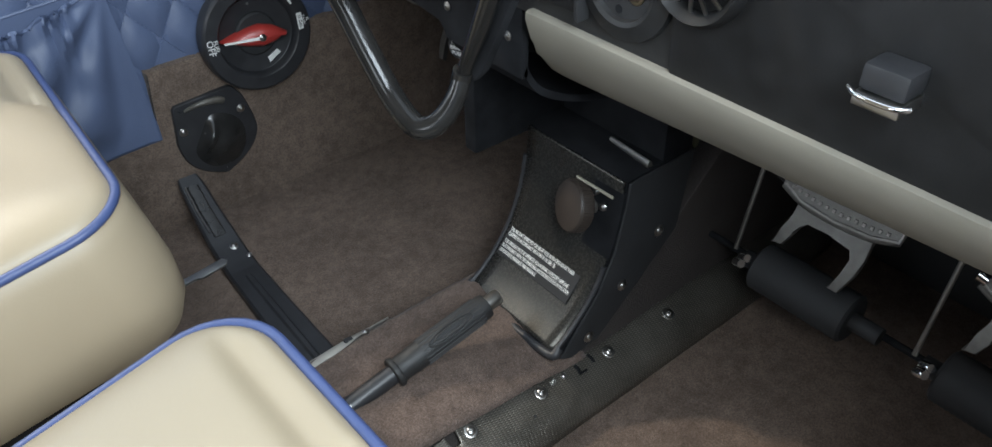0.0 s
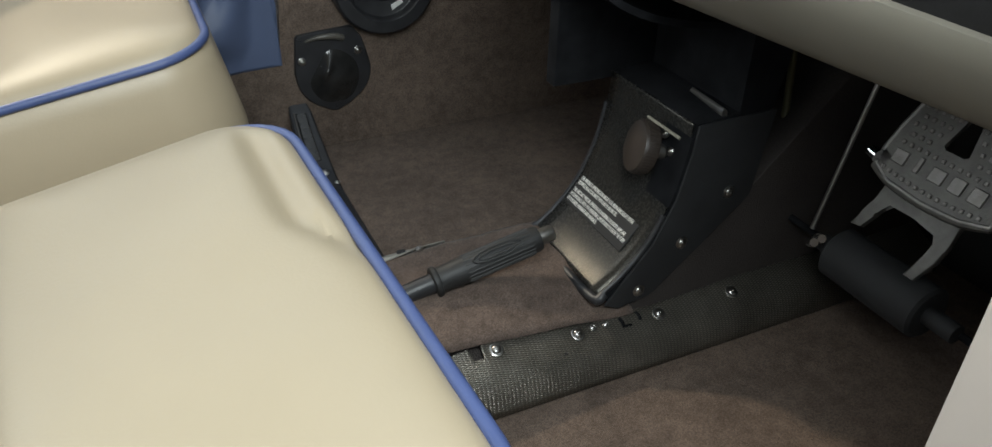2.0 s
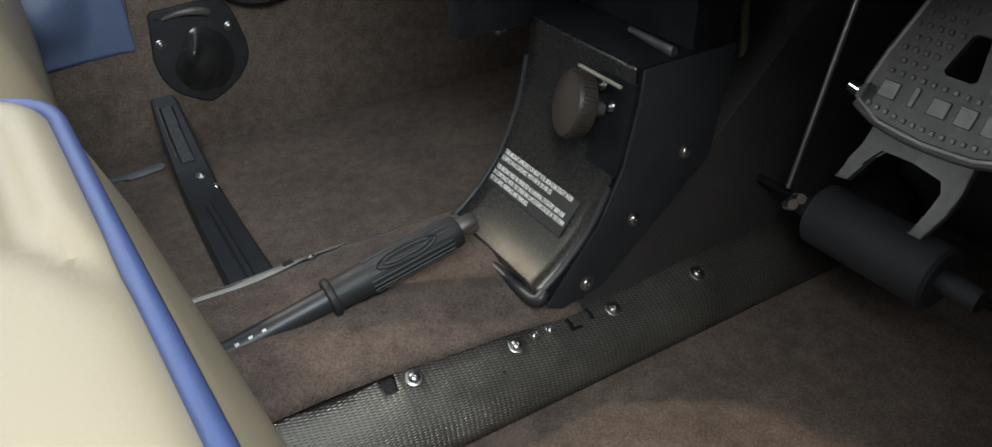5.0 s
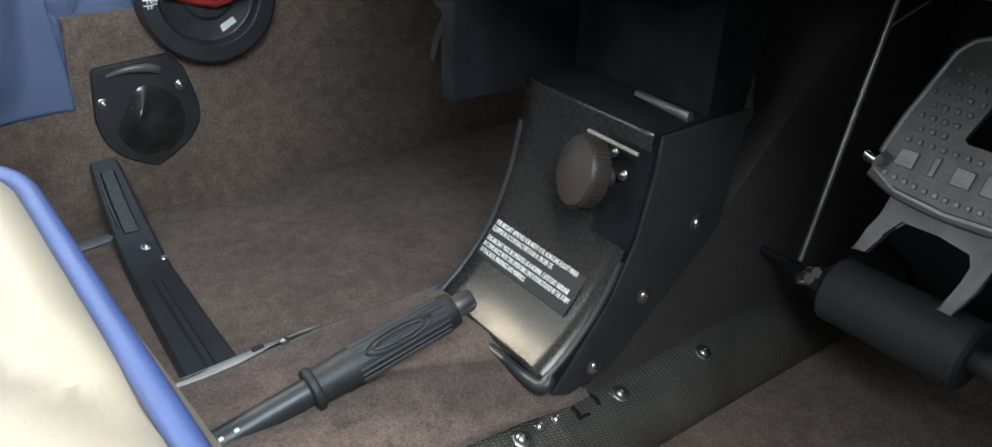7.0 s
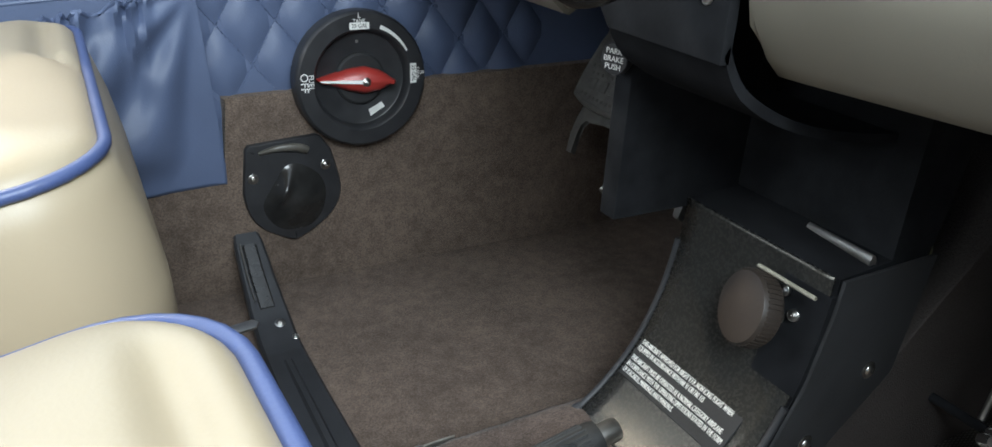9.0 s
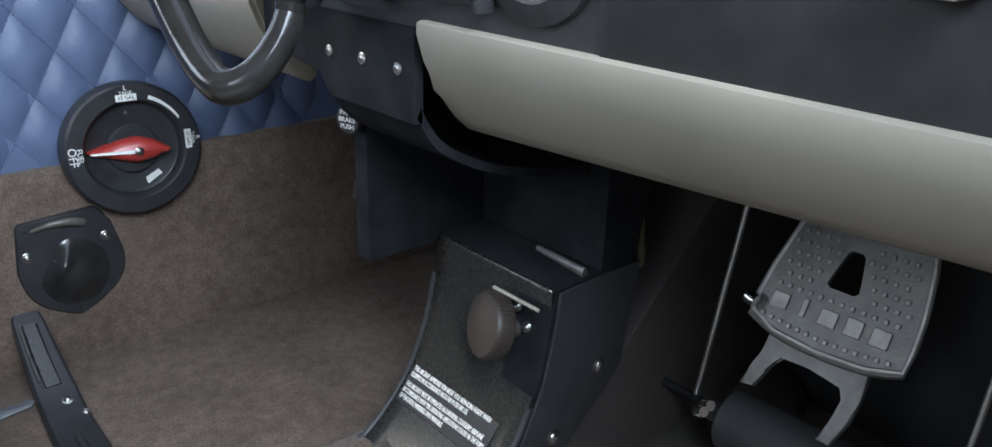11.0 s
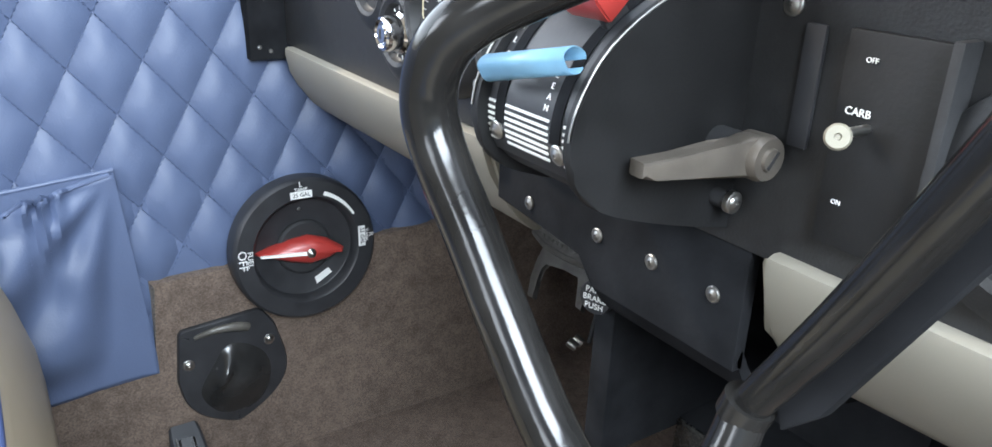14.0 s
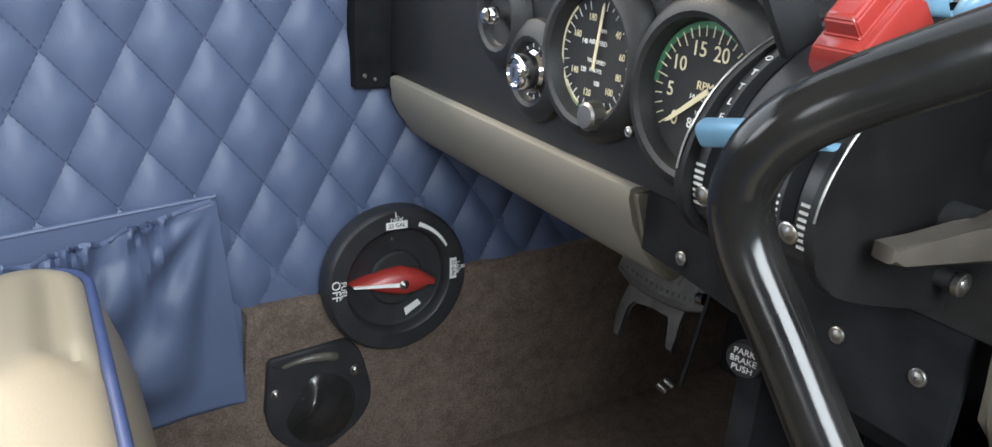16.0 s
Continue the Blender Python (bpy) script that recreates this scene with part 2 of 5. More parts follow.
def strip(profile, axis, lo, hi, n, thick):
    """A bent sheet: an open profile of pairs swept along an axis, with thickness."""
    pts = [Vector(p) for p in profile]
    back = []
    for i, p in enumerate(pts):
        d = (pts[min(i + 1, len(pts) - 1)] - pts[max(i - 1, 0)]).normalized()
        back.append(p + Vector((-d.y, d.x)) * thick)
    return extrude([tuple(p) for p in pts] + [tuple(p) for p in reversed(back)], axis, lo, hi)


def rounded(x0, x1, y0, y1, r, n=6):
    rs = r if isinstance(r, (list, tuple)) else [r] * 4
    out = []
    for (cx, cy, sx, sy, a0), q in zip(((x1, y1, -1, -1, 0), (x0, y1, 1, -1, 90), (x0, y0, 1, 1, 180), (x1, y0, -1, 1, 270)), rs):
        for k in range(n + 1 if q > 1e-6 else 1):
            a = radians(a0 + 90 * k / n)
            out.append((cx + sx * q + q * math.cos(a), cy + sy * q + q * math.sin(a)))
    return out


def inset(outline, d):
    """The outline moved inwards by d, corners kept sharp where they are sharp."""
    pts = [Vector(p) for p in outline]
    n = len(pts)
    out = []
    for i in range(n):
        a, c = pts[i] - pts[i - 1], pts[(i + 1) % n] - pts[i]
        na, nc = Vector((-a.y, a.x)).normalized(), Vector((-c.y, c.x)).normalized()
        m = na + nc
        m = m / max(m.length_squared / 2, 0.5)
        out.append(pts[i] + m * d)
    return out


def pillow(outline, levels):
    """A stuffed pad over a counter-clockwise outline; levels of (inset, height), closed with a cap."""
    bm = bmesh.new()
    rings = [[bm.verts.new((p.x, p.y, h)) for p in inset(outline, d)] for d, h in levels]
    n = len(outline)
    for a, b in zip(rings, rings[1:]):
        for k in range(n):
            bm.faces.new((a[k], a[(k + 1) % n], b[(k + 1) % n], b[k]))
    c = sum((v.co for v in rings[-1]), Vector()) / n
    prev = rings[-1]
    for f, dz in ((0.7, 0.35), (0.35, 0.8)):
        ring = [bm.verts.new(c + (v.co - c) * f + Vector((0, 0, levels[-1][1] * 0.0 + dz * 0.003))) for v in rings[-1]]
        for k in range(n):
            bm.faces.new((prev[k], prev[(k + 1) % n], ring[(k + 1) % n], ring[k]))
        prev = ring
    mid = bm.verts.new(c + Vector((0, 0, 0.003)))
    for k in range(n):
        bm.faces.new((prev[k], prev[(k + 1) % n], mid))
    return bm


def text(body, size, m, material, parent, name="lettering", depth=0.0002, align="CENTER", wide=1.0):
    cu = bpy.data.curves.new(name, "FONT")
    cu.body, cu.size, cu.align_x, cu.align_y, cu.extrude = body, size, align, "CENTER", depth
    cu.resolution_u, cu.space_line = 3, 1.0
    tmp = new("tmp", cu)
    dg = bpy.context.evaluated_depsgraph_get()
    me = bpy.data.meshes.new_from_object(tmp.evaluated_get(dg))
    bpy.data.objects.remove(tmp)
    bpy.data.curves.remove(cu)
    me.materials.clear()
    me.materials.append(material)
    me.name = name
    return placed(new(name, me), parent, m @ Matrix.Diagonal((wide, 1, 1, 1)))


def frame_m(origin, right, up):
    """A pose whose x runs right and y up on a face, z out of it."""
    r = Vector(right).normalized()
    u = Vector(up)
    u = (u - r * u.dot(r)).normalized()
    n = r.cross(u)
    return Matrix(((r.x, u.x, n.x, origin[0]), (r.y, u.y, n.y, origin[1]), (r.z, u.z, n.z, origin[2]), (0, 0, 0, 1)))


def screw(parent, at, out, r=0.0045, material=None, name="screw"):
    """A dome-headed cross screw on its washer; out: the way that it faces."""
    q = Vector(out).to_track_quat("Z", "Y").to_matrix().to_4x4()
    bm = join(lathe([(r * 1.45, -0.002), (r * 1.45, 0.0005), (r * 1.25, 0.001), (r, 0.001), (r * 0.95, r * 0.35), (r * 0.6, r * 0.6), (r * 0.3, r * 0.66), (r * 0.25, r * 0.3), (0, r * 0.25)], 20))
    return part(name, bm, material or STEEL, parent, m=Matrix.Translation(at) @ q)


def at(x, y, z):
    return Matrix.Translation((x, y, z))


# ---- the cabin's shell ----
def slab(name, pieces, material, label, category="wall"):
    return tagged(part(name, join(*[box(lo, hi) for lo, hi in pieces]), material, smooth=False), label, category, kind="structure")


slab("floor", [((-1.6, -0.54, -0.03), (0.5, 0.54, 0))], FLOORCARPET, "worn brown carpeted cabin floor, toned darker for shade", "floor")
slab("wall_left", [((-1.6, 0.55, 0), (0.5, 0.58, 0.60)), ((-1.6, 0.55, 0.60), (-1.5, 0.58, 1.15)), ((-1.08, 0.55, 0.60), (-1.0, 0.58, 1.15)), ((-1.5, 0.55, 1.02), (-1.08, 0.58, 1.15)), ((-0.08, 0.55, 0.60), (0.5, 0.58, 0.76)),
                   ((-1.0, 0.55, 1.02), (-0.35, 0.58, 1.15))], BLUE, "blue cabin side wall with a window above")
slab("wall_right", [((-1.6, -0.58, 0), (-1.0, -0.55, 0.66)), ((-1.6, -0.58, 0.66), (-1.5, -0.55, 1.15)), ((-1.08, -0.58, 0.66), (-1.0, -0.55, 1.15)), ((-1.5, -0.58, 1.02), (-1.08, -0.55, 1.15)), ((-0.147, -0.58, 0.0), (0.5, -0.50, 0.76)), ((-1.0, -0.58, -0.03), (-0.147, -0.55, 0.06)),
                    ((-1.0, -0.58, 1.06), (-0.35, -0.55, 1.15))], PALE, "pale grey cabin side wall with an open doorway")
slab("wall_rear", [((-1.63, -0.58, 0), (-1.6, 0.58, 1.15))], CREAM, "plain cream rear cabin wall")
slab("wall_front", [((0.5, -0.58, 0), (0.53, 0.58, 0.66))], MATTE, "black firewall behind the pedals")
slab("ceiling", [((-1.63, -0.58, 1.15), (-0.35, 0.58, 1.18))], CREAM, "plain cream cabin headliner", "ceiling")
tagged(part("glareshield", extrude([(-0.02, 0.75), (0.05, 0.76), (0.5, 0.66), (0.5, 0.63), (0.0, 0.72)], "y", -0.55, 0.55), MATTE, smooth=False),
       "matt black glareshield over the panel", "glareshield", kind="structure")

# ---- left side: carpet kick panel and quilted upholstery ----
tagged(part("kick_panel", extrude([(-0.60, 0.0), (0.5, 0.0), (0.5, 0.252), (-0.187, 0.242), (-0.189, 0.147), (-0.60, 0.128)], "y", 0.515, 0.55, 0.003), CARPET),
       "brown carpeted lower side panel beside the footwell", "side panel", kind="structure")


def wall_y(z):
    return 0.527 + 0.05 * max(z - 0.24, 0)


quilt = thing("quilted_panel", "blue diamond-quilted vinyl upholstery panel on the side wall", "upholstery", m=at(-0.2, 0.53, 0.24))
part("backing", extrude([(0.5275, 0.15), (0.527, 0.24), (wall_y(0.60) + 0.004, 0.60), (0.55, 0.60), (0.55, 0.15)], "x", -1.2, 0.45), BLUE, quilt)
QA, QB, QV = Vector((0.0635, 0.0035)), Vector((0.0280, 0.0475)), Vector((-0.0038, 0.0458))
Q0 = Vector((-0.2592, 0.4512))
dm = bmesh.new()
for i in range(6):
    for j in range(6):
        u, v = i / 5, j / 5
        e = min(1, 2.6 * min(u, 1 - u, v, 1 - v))
        q = QA * ((u - v) / 2) + QV * (u + v - 1)
        dm.verts.new((q.x, -0.0075 * math.sin(e * math.pi / 2) ** 0.75, q.y))
dm.verts.ensure_lookup_table()
for i in range(5):
    for j in range(5):
        dm.faces.new([dm.verts[k] for k in (i * 6 + j, (i + 1) * 6 + j, (i + 1) * 6 + j + 1, i * 6 + j + 1)])
dmesh = bpy.data.meshes.new("quilt_diamond")
bmesh.ops.recalc_face_normals(dm, faces=dm.faces)
dm.to_mesh(dmesh)
dm.free()
dmesh.shade_smooth()
dmesh.materials.append(BLUE)
TILT_M = Matrix.Rotation(-math.atan(0.05), 4, "X")
for row in range(-6, 5):
    for col in range(-12, 14):
        q = Q0 + QA * col + QB * row
        if q.x > 0.22 or q.x < -0.60 or q.y > 0.60 or q.y < 0.20 or (q.x > -0.2 and q.y < 0.235):
            continue
        placed(new("quilt_diamond", dmesh), quilt, at(q.x, wall_y(q.y) + 0.001, q.y) @ TILT_M)

sv, sf = [], []
for way, other in ((QA / 2 + QV, QA / 2 - QV), (QA / 2 - QV, QA / 2 + QV)):
    u = way.normalized()
    for line in range(-26, 27):
        for k in range(190):
            q = Q0 + other * (line + 0.5) + way * ((k - 95) / 9.0)
            if q.x > 0.20 or q.x < -0.58 or q.y > 0.59 or q.y < 0.245:
                continue
            n0 = len(sv)
            for a, b, d in ((-1, -1, 0.0004), (1, -1, 0.0004), (1, 1, 0.0004), (-1, 1, 0.0004), (-0.7, 0, -0.0012), (0.7, 0, -0.0012)):
                sv.append((q.x + u.x * a * 0.0019 - u.y * b * 0.0006, wall_y(q.y) + d, q.y + u.y * a * 0.0019 + u.x * b * 0.0006))
            sf += [tuple(n0 + w for w in f) for f in ((0, 1, 5, 4), (2, 3, 4, 5), (3, 0, 4), (1, 2, 5))]
sme = bpy.data.meshes.new("quilt_stitching")
sme.from_pydata(sv, [], sf)
sme.materials.append(BLUE)
placed(new("quilt_stitching", sme), quilt)

pocket = thing("map_pocket", "blue vinyl map pocket with a gathered elastic top", "pocket", m=at(-0.3, 0.52, 0.15))
bm = bmesh.new()
NX, NZ = 110, 44
CX, CZ = -0.205, 0.360


def ramp(t):
    t = min(max(t, 0.0), 1.0)
    return t * t * (3 - 2 * t)


def hem_z(x):
    return CZ - 0.172 * max(CX - x, 0)


def pocket_y(x, z):
    """How far the gathered cloth stands off the wall."""
    r = math.hypot(x - CX, z - CZ)
    phi = math.atan2(CZ - z, CX - x)
    inside = ramp((-0.192 - x) / 0.05)
    belly = 0.026 * ramp((-0.20 - x) / 0.12) * ramp((z - 0.15) / 0.05) * ramp((hem_z(x) + 0.03 - z) / 0.05)
    fan = 0.0060 * math.sin(phi * 11 + 0.8) * ramp(r / 0.09) * ramp((0.26 - r) / 0.2 + 0.35) * inside
    low = hem_z(x) - z
    gather = 0.0095 * math.sin((x + 0.15 * low) * 300 + 2.2 * math.sin(x * 95)) * math.exp(-low / 0.030) * ramp((-0.235 - x) / 0.04)
    crumple = 0.010 * noise.noise(Vector((x * 30, z * 22, 2.1))) * ramp((-0.225 - x) / 0.05) * ramp((z - 0.19) / 0.06)
    return belly + fan + gather + crumple


grid = []
for i in range(NX + 1):
    x = -0.62 + 0.430 * i / NX
    col = []
    for j in range(NZ + 1):
        v = j / NZ
        top = hem_z(x) if x < CX else CZ - 0.20 * (x - CX) / 0.015 * 0.98
        low = 0.1435 + 0.046 * (x + 0.19)
        z = low + (max(top, low + 0.002) - low) * v + (0.0058 * math.sin(x * 300 + 2.2 * math.sin(x * 95)) * ramp((-0.235 - x) / 0.04) if j == NZ else 0)
        col.append(bm.verts.new((x, 0.5140 - max(pocket_y(x, z), -0.0005), z)))
    grid.append(col)
for i in range(NX):
    for j in range(NZ):
        bm.faces.new((grid[i][j], grid[i + 1][j], grid[i + 1][j + 1], grid[i][j + 1]))
fab = part("pocket_front", bm, BLUE, pocket)
fab.modifiers.new("thickness", "SOLIDIFY").thickness = 0.0022
hx = [-0.62 + 0.0052 * k for k in range(80)]
part("pocket_hem", tube([(x, 0.5160 - max(pocket_y(x, hem_z(x)), 0), hem_z(x) + 0.0058 * math.sin(x * 300 + 2.2 * math.sin(x * 95)) * ramp((-0.235 - x) / 0.04)) for x in hx], 0.0026, 8), BLUE, pocket)
part("pocket_back", extrude([(-0.62, 0.132), (-0.1895, 0.150), (-0.2045, 0.3610), (-0.62, 0.3270)], "y", 0.5190, 0.5265), BLUE, pocket)
part("top_binding", tube([(-0.62, 0.520, 0.3275), (-0.40, 0.520, 0.3460), (-0.2045, 0.520, 0.3620)], 0.0022, 8), BLUE, pocket)
st = []
for k in range(58):
    for off in (0.0, 0.0045):
        x = -0.235 - 0.0055 * k
        z = hem_z(x) - 0.047 - off
        st.append(moved(box((-0.0016, -0.0006, -0.0004), (0.0016, 0.0006, 0.0004)), at(x, 0.5150 - pocket_y(x, z), z)))
part("stitching", join(*st), BLUE, pocket)

# ---- fuel selector ----
fuel = thing("fuel_selector", "round black fuel selector with a red pointer turned to off", "fuel selector", m=at(-0.034, 0.515, 0.255))
FM = frame_m((-0.034, 0.514, 0.255), (1, 0, 0), (0, 0.05, 1))
part("housing", lathe([(0.078, 0), (0.078, 0.015), (0.0768, 0.0205), (0.0745, 0.0225), (0.0585, 0.0225), (0.0560, 0.0205), (0.0535, 0.010), (0.0515, 0.009), (0.0, 0.009)], 56, FM), BLACK, fuel)
part("boss", lathe([(0.0300, 0.009), (0.0295, 0.0125), (0.0270, 0.0145), (0.0, 0.0148)], 48, FM), MATTE, fuel)
DROOP = Matrix(((1, 0, 0, 0), (0, 1, 0, 0), (0.2, 0, 1, 0), (0, 0, 0, 1)))
FP = FM @ Matrix.Rotation(radians(-2), 4, "Z") @ DROOP
ptr = part("pointer", moved(pillow([(0.037, 0.0), (0.020, 0.011), (0.002, 0.0155), (-0.018, 0.012), (-0.052, 0.001), (-0.052, -0.001), (-0.018, -0.012), (0.002, -0.0155), (0.020, -0.011), (0.037, -0.001)],
           [(0, 0.0165), (0, 0.022), (0.003, 0.028), (0.005, 0.030)]), FP), RED, fuel, "glossy red pointer knob")
part("pointer_line", moved(extrude([(-0.050, -0.0008), (-0.004, -0.0022), (-0.004, 0.0022), (-0.050, 0.0008)], "z", 0.030, 0.0336), FP), WHITE, ptr)
screw(ptr, FM @ Vector((0, 0, 0.033)), (0, -1, 0.05), 0.0035)
CW = Matrix.Rotation(radians(-90), 4, "Z")
text("FUEL", 0.0082, FM @ at(-0.0610, 0.002, 0.0229) @ CW, WHITE, fuel)
text("OFF", 0.0125, FM @ at(-0.0690, 0.002, 0.0229) @ CW, WHITE, fuel)
text("L", 0.0080, FM @ at(-0.003, 0.0722, 0.0229), WHITE, fuel)
text("TANK", 0.0055, FM @ at(-0.003, 0.0667, 0.0229), WHITE, fuel)
text("R", 0.0080, FM @ at(0.0722, 0.004, 0.0229) @ CW, WHITE, fuel)
text("TANK", 0.0055, FM @ at(0.0667, 0.004, 0.0229) @ CW, WHITE, fuel)
for m in (FM @ at(-0.003, 0.0613, 0.0229), FM @ at(0.0613, 0.004, 0.0229) @ CW):
    part("label_plate", box((-0.0115, -0.0038, -0.0005), (0.0115, 0.0038, 0.0004)), WHITE, fuel, m=m)
    text("25 GAL", 0.0062, m @ at(0, 0, 0.0007), MATTE, fuel, wide=0.95)
arc = [(math.cos(a), math.sin(a)) for a in [radians(70 - 40 * k / 12) for k in range(13)]]
part("print_arc", extrude([((0.0650 - 0.0022 * k / 12) * c, (0.0650 - 0.0022 * k / 12) * s) for k, (c, s) in enumerate(arc)] + [(0.0605 * c, 0.0605 * s) for c, s in reversed(arc)], "z", 0.0222, 0.0229), WHITE, fuel, m=FM)
part("print_mark", extrude([(0.012, -0.046), (0.030, -0.036), (0.026, -0.030), (0.010, -0.038)], "z", 0.0088, 0.0094), WHITE, fuel, m=FM)
part("rivet", lathe([(0.002, 0), (0.0018, 0.001), (0, 0.0014)], 12, FM @ at(-0.002, 0.042, 0.0088)), STEEL, fuel)

# ---- black scoop below it ----
scoop = thing("air_scoop", "black moulded air scoop held by two screws", "air vent", m=at(-0.119, 0.515, 0.128))
SM = frame_m((-0.119, 0.5145, 0.128), (1, 0, 0), (0, 0, 1))
corner = [(-0.050, 0.054), (-0.046, 0.0585), (0.032, 0.0640), (0.038, 0.061)]
round_side = smooth_path([(x, y, 0) for x, y in ((0.049, 0.045), (0.058, 0.012), (0.0605, -0.010), (0.055, -0.028), (0.042, -0.044), (0.022, -0.058), (0.006, -0.0655), (-0.002, -0.0655), (-0.020, -0.057), (-0.037, -0.045), (-0.050, -0.026), (-0.0555, 0.0))], 4)
ol = corner + [(p[0], p[1]) for p in round_side]
part("plate", moved(pillow(list(reversed(ol)) if sum(ol[k - 1][0] * ol[k][1] - ol[k][0] * ol[k - 1][1] for k in range(len(ol))) < 0 else ol, [(0, 0), (0, 0.004), (0.0015, 0.006), (0.010, 0.0068)]), SM), BLACK, scoop)
bm = bmesh.new()
rows = []
for i in range(25):
    r = i / 24
    ring = []
    for k in range(40):
        a = 2 * math.pi * k / 40
        x, y = 0.043 * r * math.cos(a), 0.047 * r * math.sin(a)
        hood = 0.017 * math.cos(0.5 * math.pi * r) ** 1.5
        along = (x + 0.016) * 0.51 + (y - 0.014) * 0.86
        off = (x + 0.016) * 0.86 - (y - 0.014) * 0.51
        fold = 0.010 * math.exp(-(off / 0.0075) ** 2) * math.exp(-(along / 0.020) ** 2) - 0.012 * math.exp(-((off + 0.017) / 0.010) ** 2) * math.exp(-(along / 0.022) ** 2)
        ring.append(bm.verts.new((x + 0.003, y - 0.009, 0.0062 + max(hood + fold * (1 - r ** 4), -0.003))))
    rows.append(ring)
for a, b in zip(rows, rows[1:]):
    for k in range(40):
        bm.faces.new((a[k], a[(k + 1) % 40], b[(k + 1) % 40], b[k]))
bmesh.ops.remove_doubles(bm, verts=bm.verts, dist=1e-6)
part("cowl", moved(bm, SM), SCOOPBLACK, scoop, "glossy folded cowl")
part("hood", moved(tube(smooth_path([(-0.035, 0.048, 0.006), (-0.016, 0.0535, 0.010), (0.006, 0.0530, 0.011), (0.019, 0.0475, 0.007)], 6), [0.0026 + 0.0034 * min(k / 12, 1) for k in range(19)], 12, wide=0.8), SM), SCUFFHIGHLIGHT, scoop, "scuffed hood edge with its highlight coloured in")
part("moulded_rib", moved(tube([(0.034, 0.004, 0.007), (0.0355, -0.007, 0.007)], 0.0018, 8), SM), GLOSS, scoop)
screw(scoop, SM @ Vector((-0.0435, 0.0190, 0.007)), (0, -1, 0), 0.0042)
screw(scoop, SM @ Vector((0.0415, 0.0260, 0.007)), (0, -1, 0), 0.0042)


# ---- seats ----
def soft_top(x0, x1, y0, y1, r):
    """A stuffed panel with round front corners, a rolled front edge and a dent behind it."""
    bm = bmesh.new()
    n = 44
    rows = []
    for j in range(n + 1):
        y = y0 + (y1 - y0) * (0.5 - 0.5 * math.cos(math.pi * j / n))
        side = min(y - y0, y1 - y)
        xm = x1 - r + math.sqrt(max(r * r - (r - side) ** 2, 0)) if side < r else x1
        row = []
        for i in range(n + 1):
            x = x0 + (xm - x0) * math.sin(0.5 * math.pi * i / n) if i < n else xm
            ex, ey = x - (x1 - r), r - side
            d = r - math.hypot(ex, ey) if ex > 0 and ey > 0 else min(x1 - x, side)
            d = max(min(d, x - x0 + 0.004), 0)
            h = 0.006 * (1 - math.exp(-d / 0.0025)) + 0.016 * (1 - math.exp(-d / 0.021)) + 0.004 * noise.noise(Vector((x * 9, y * 9, 4.0)))* min(d / 0.05, 1)
            along = math.exp(-((y - (y1 - 0.112)) / 0.078) ** 6)
            mid = x1 - 0.0235 + 0.018 * ramp((y1 - 0.152 - y) / 0.030)
            h -= 0.0088 * along * math.exp(-((x - mid) / 0.009) ** 2) - 0.002 * along * math.exp(-((x - (x1 - 0.055)) / 0.022) ** 2)
            row.append(bm.verts.new((x, y, h)))
        rows.append(row)
    for a, b in zip(rows, rows[1:]):
        for k in range(n):
            bm.faces.new((a[k], a[k + 1], b[k + 1], b[k]))
    return bm


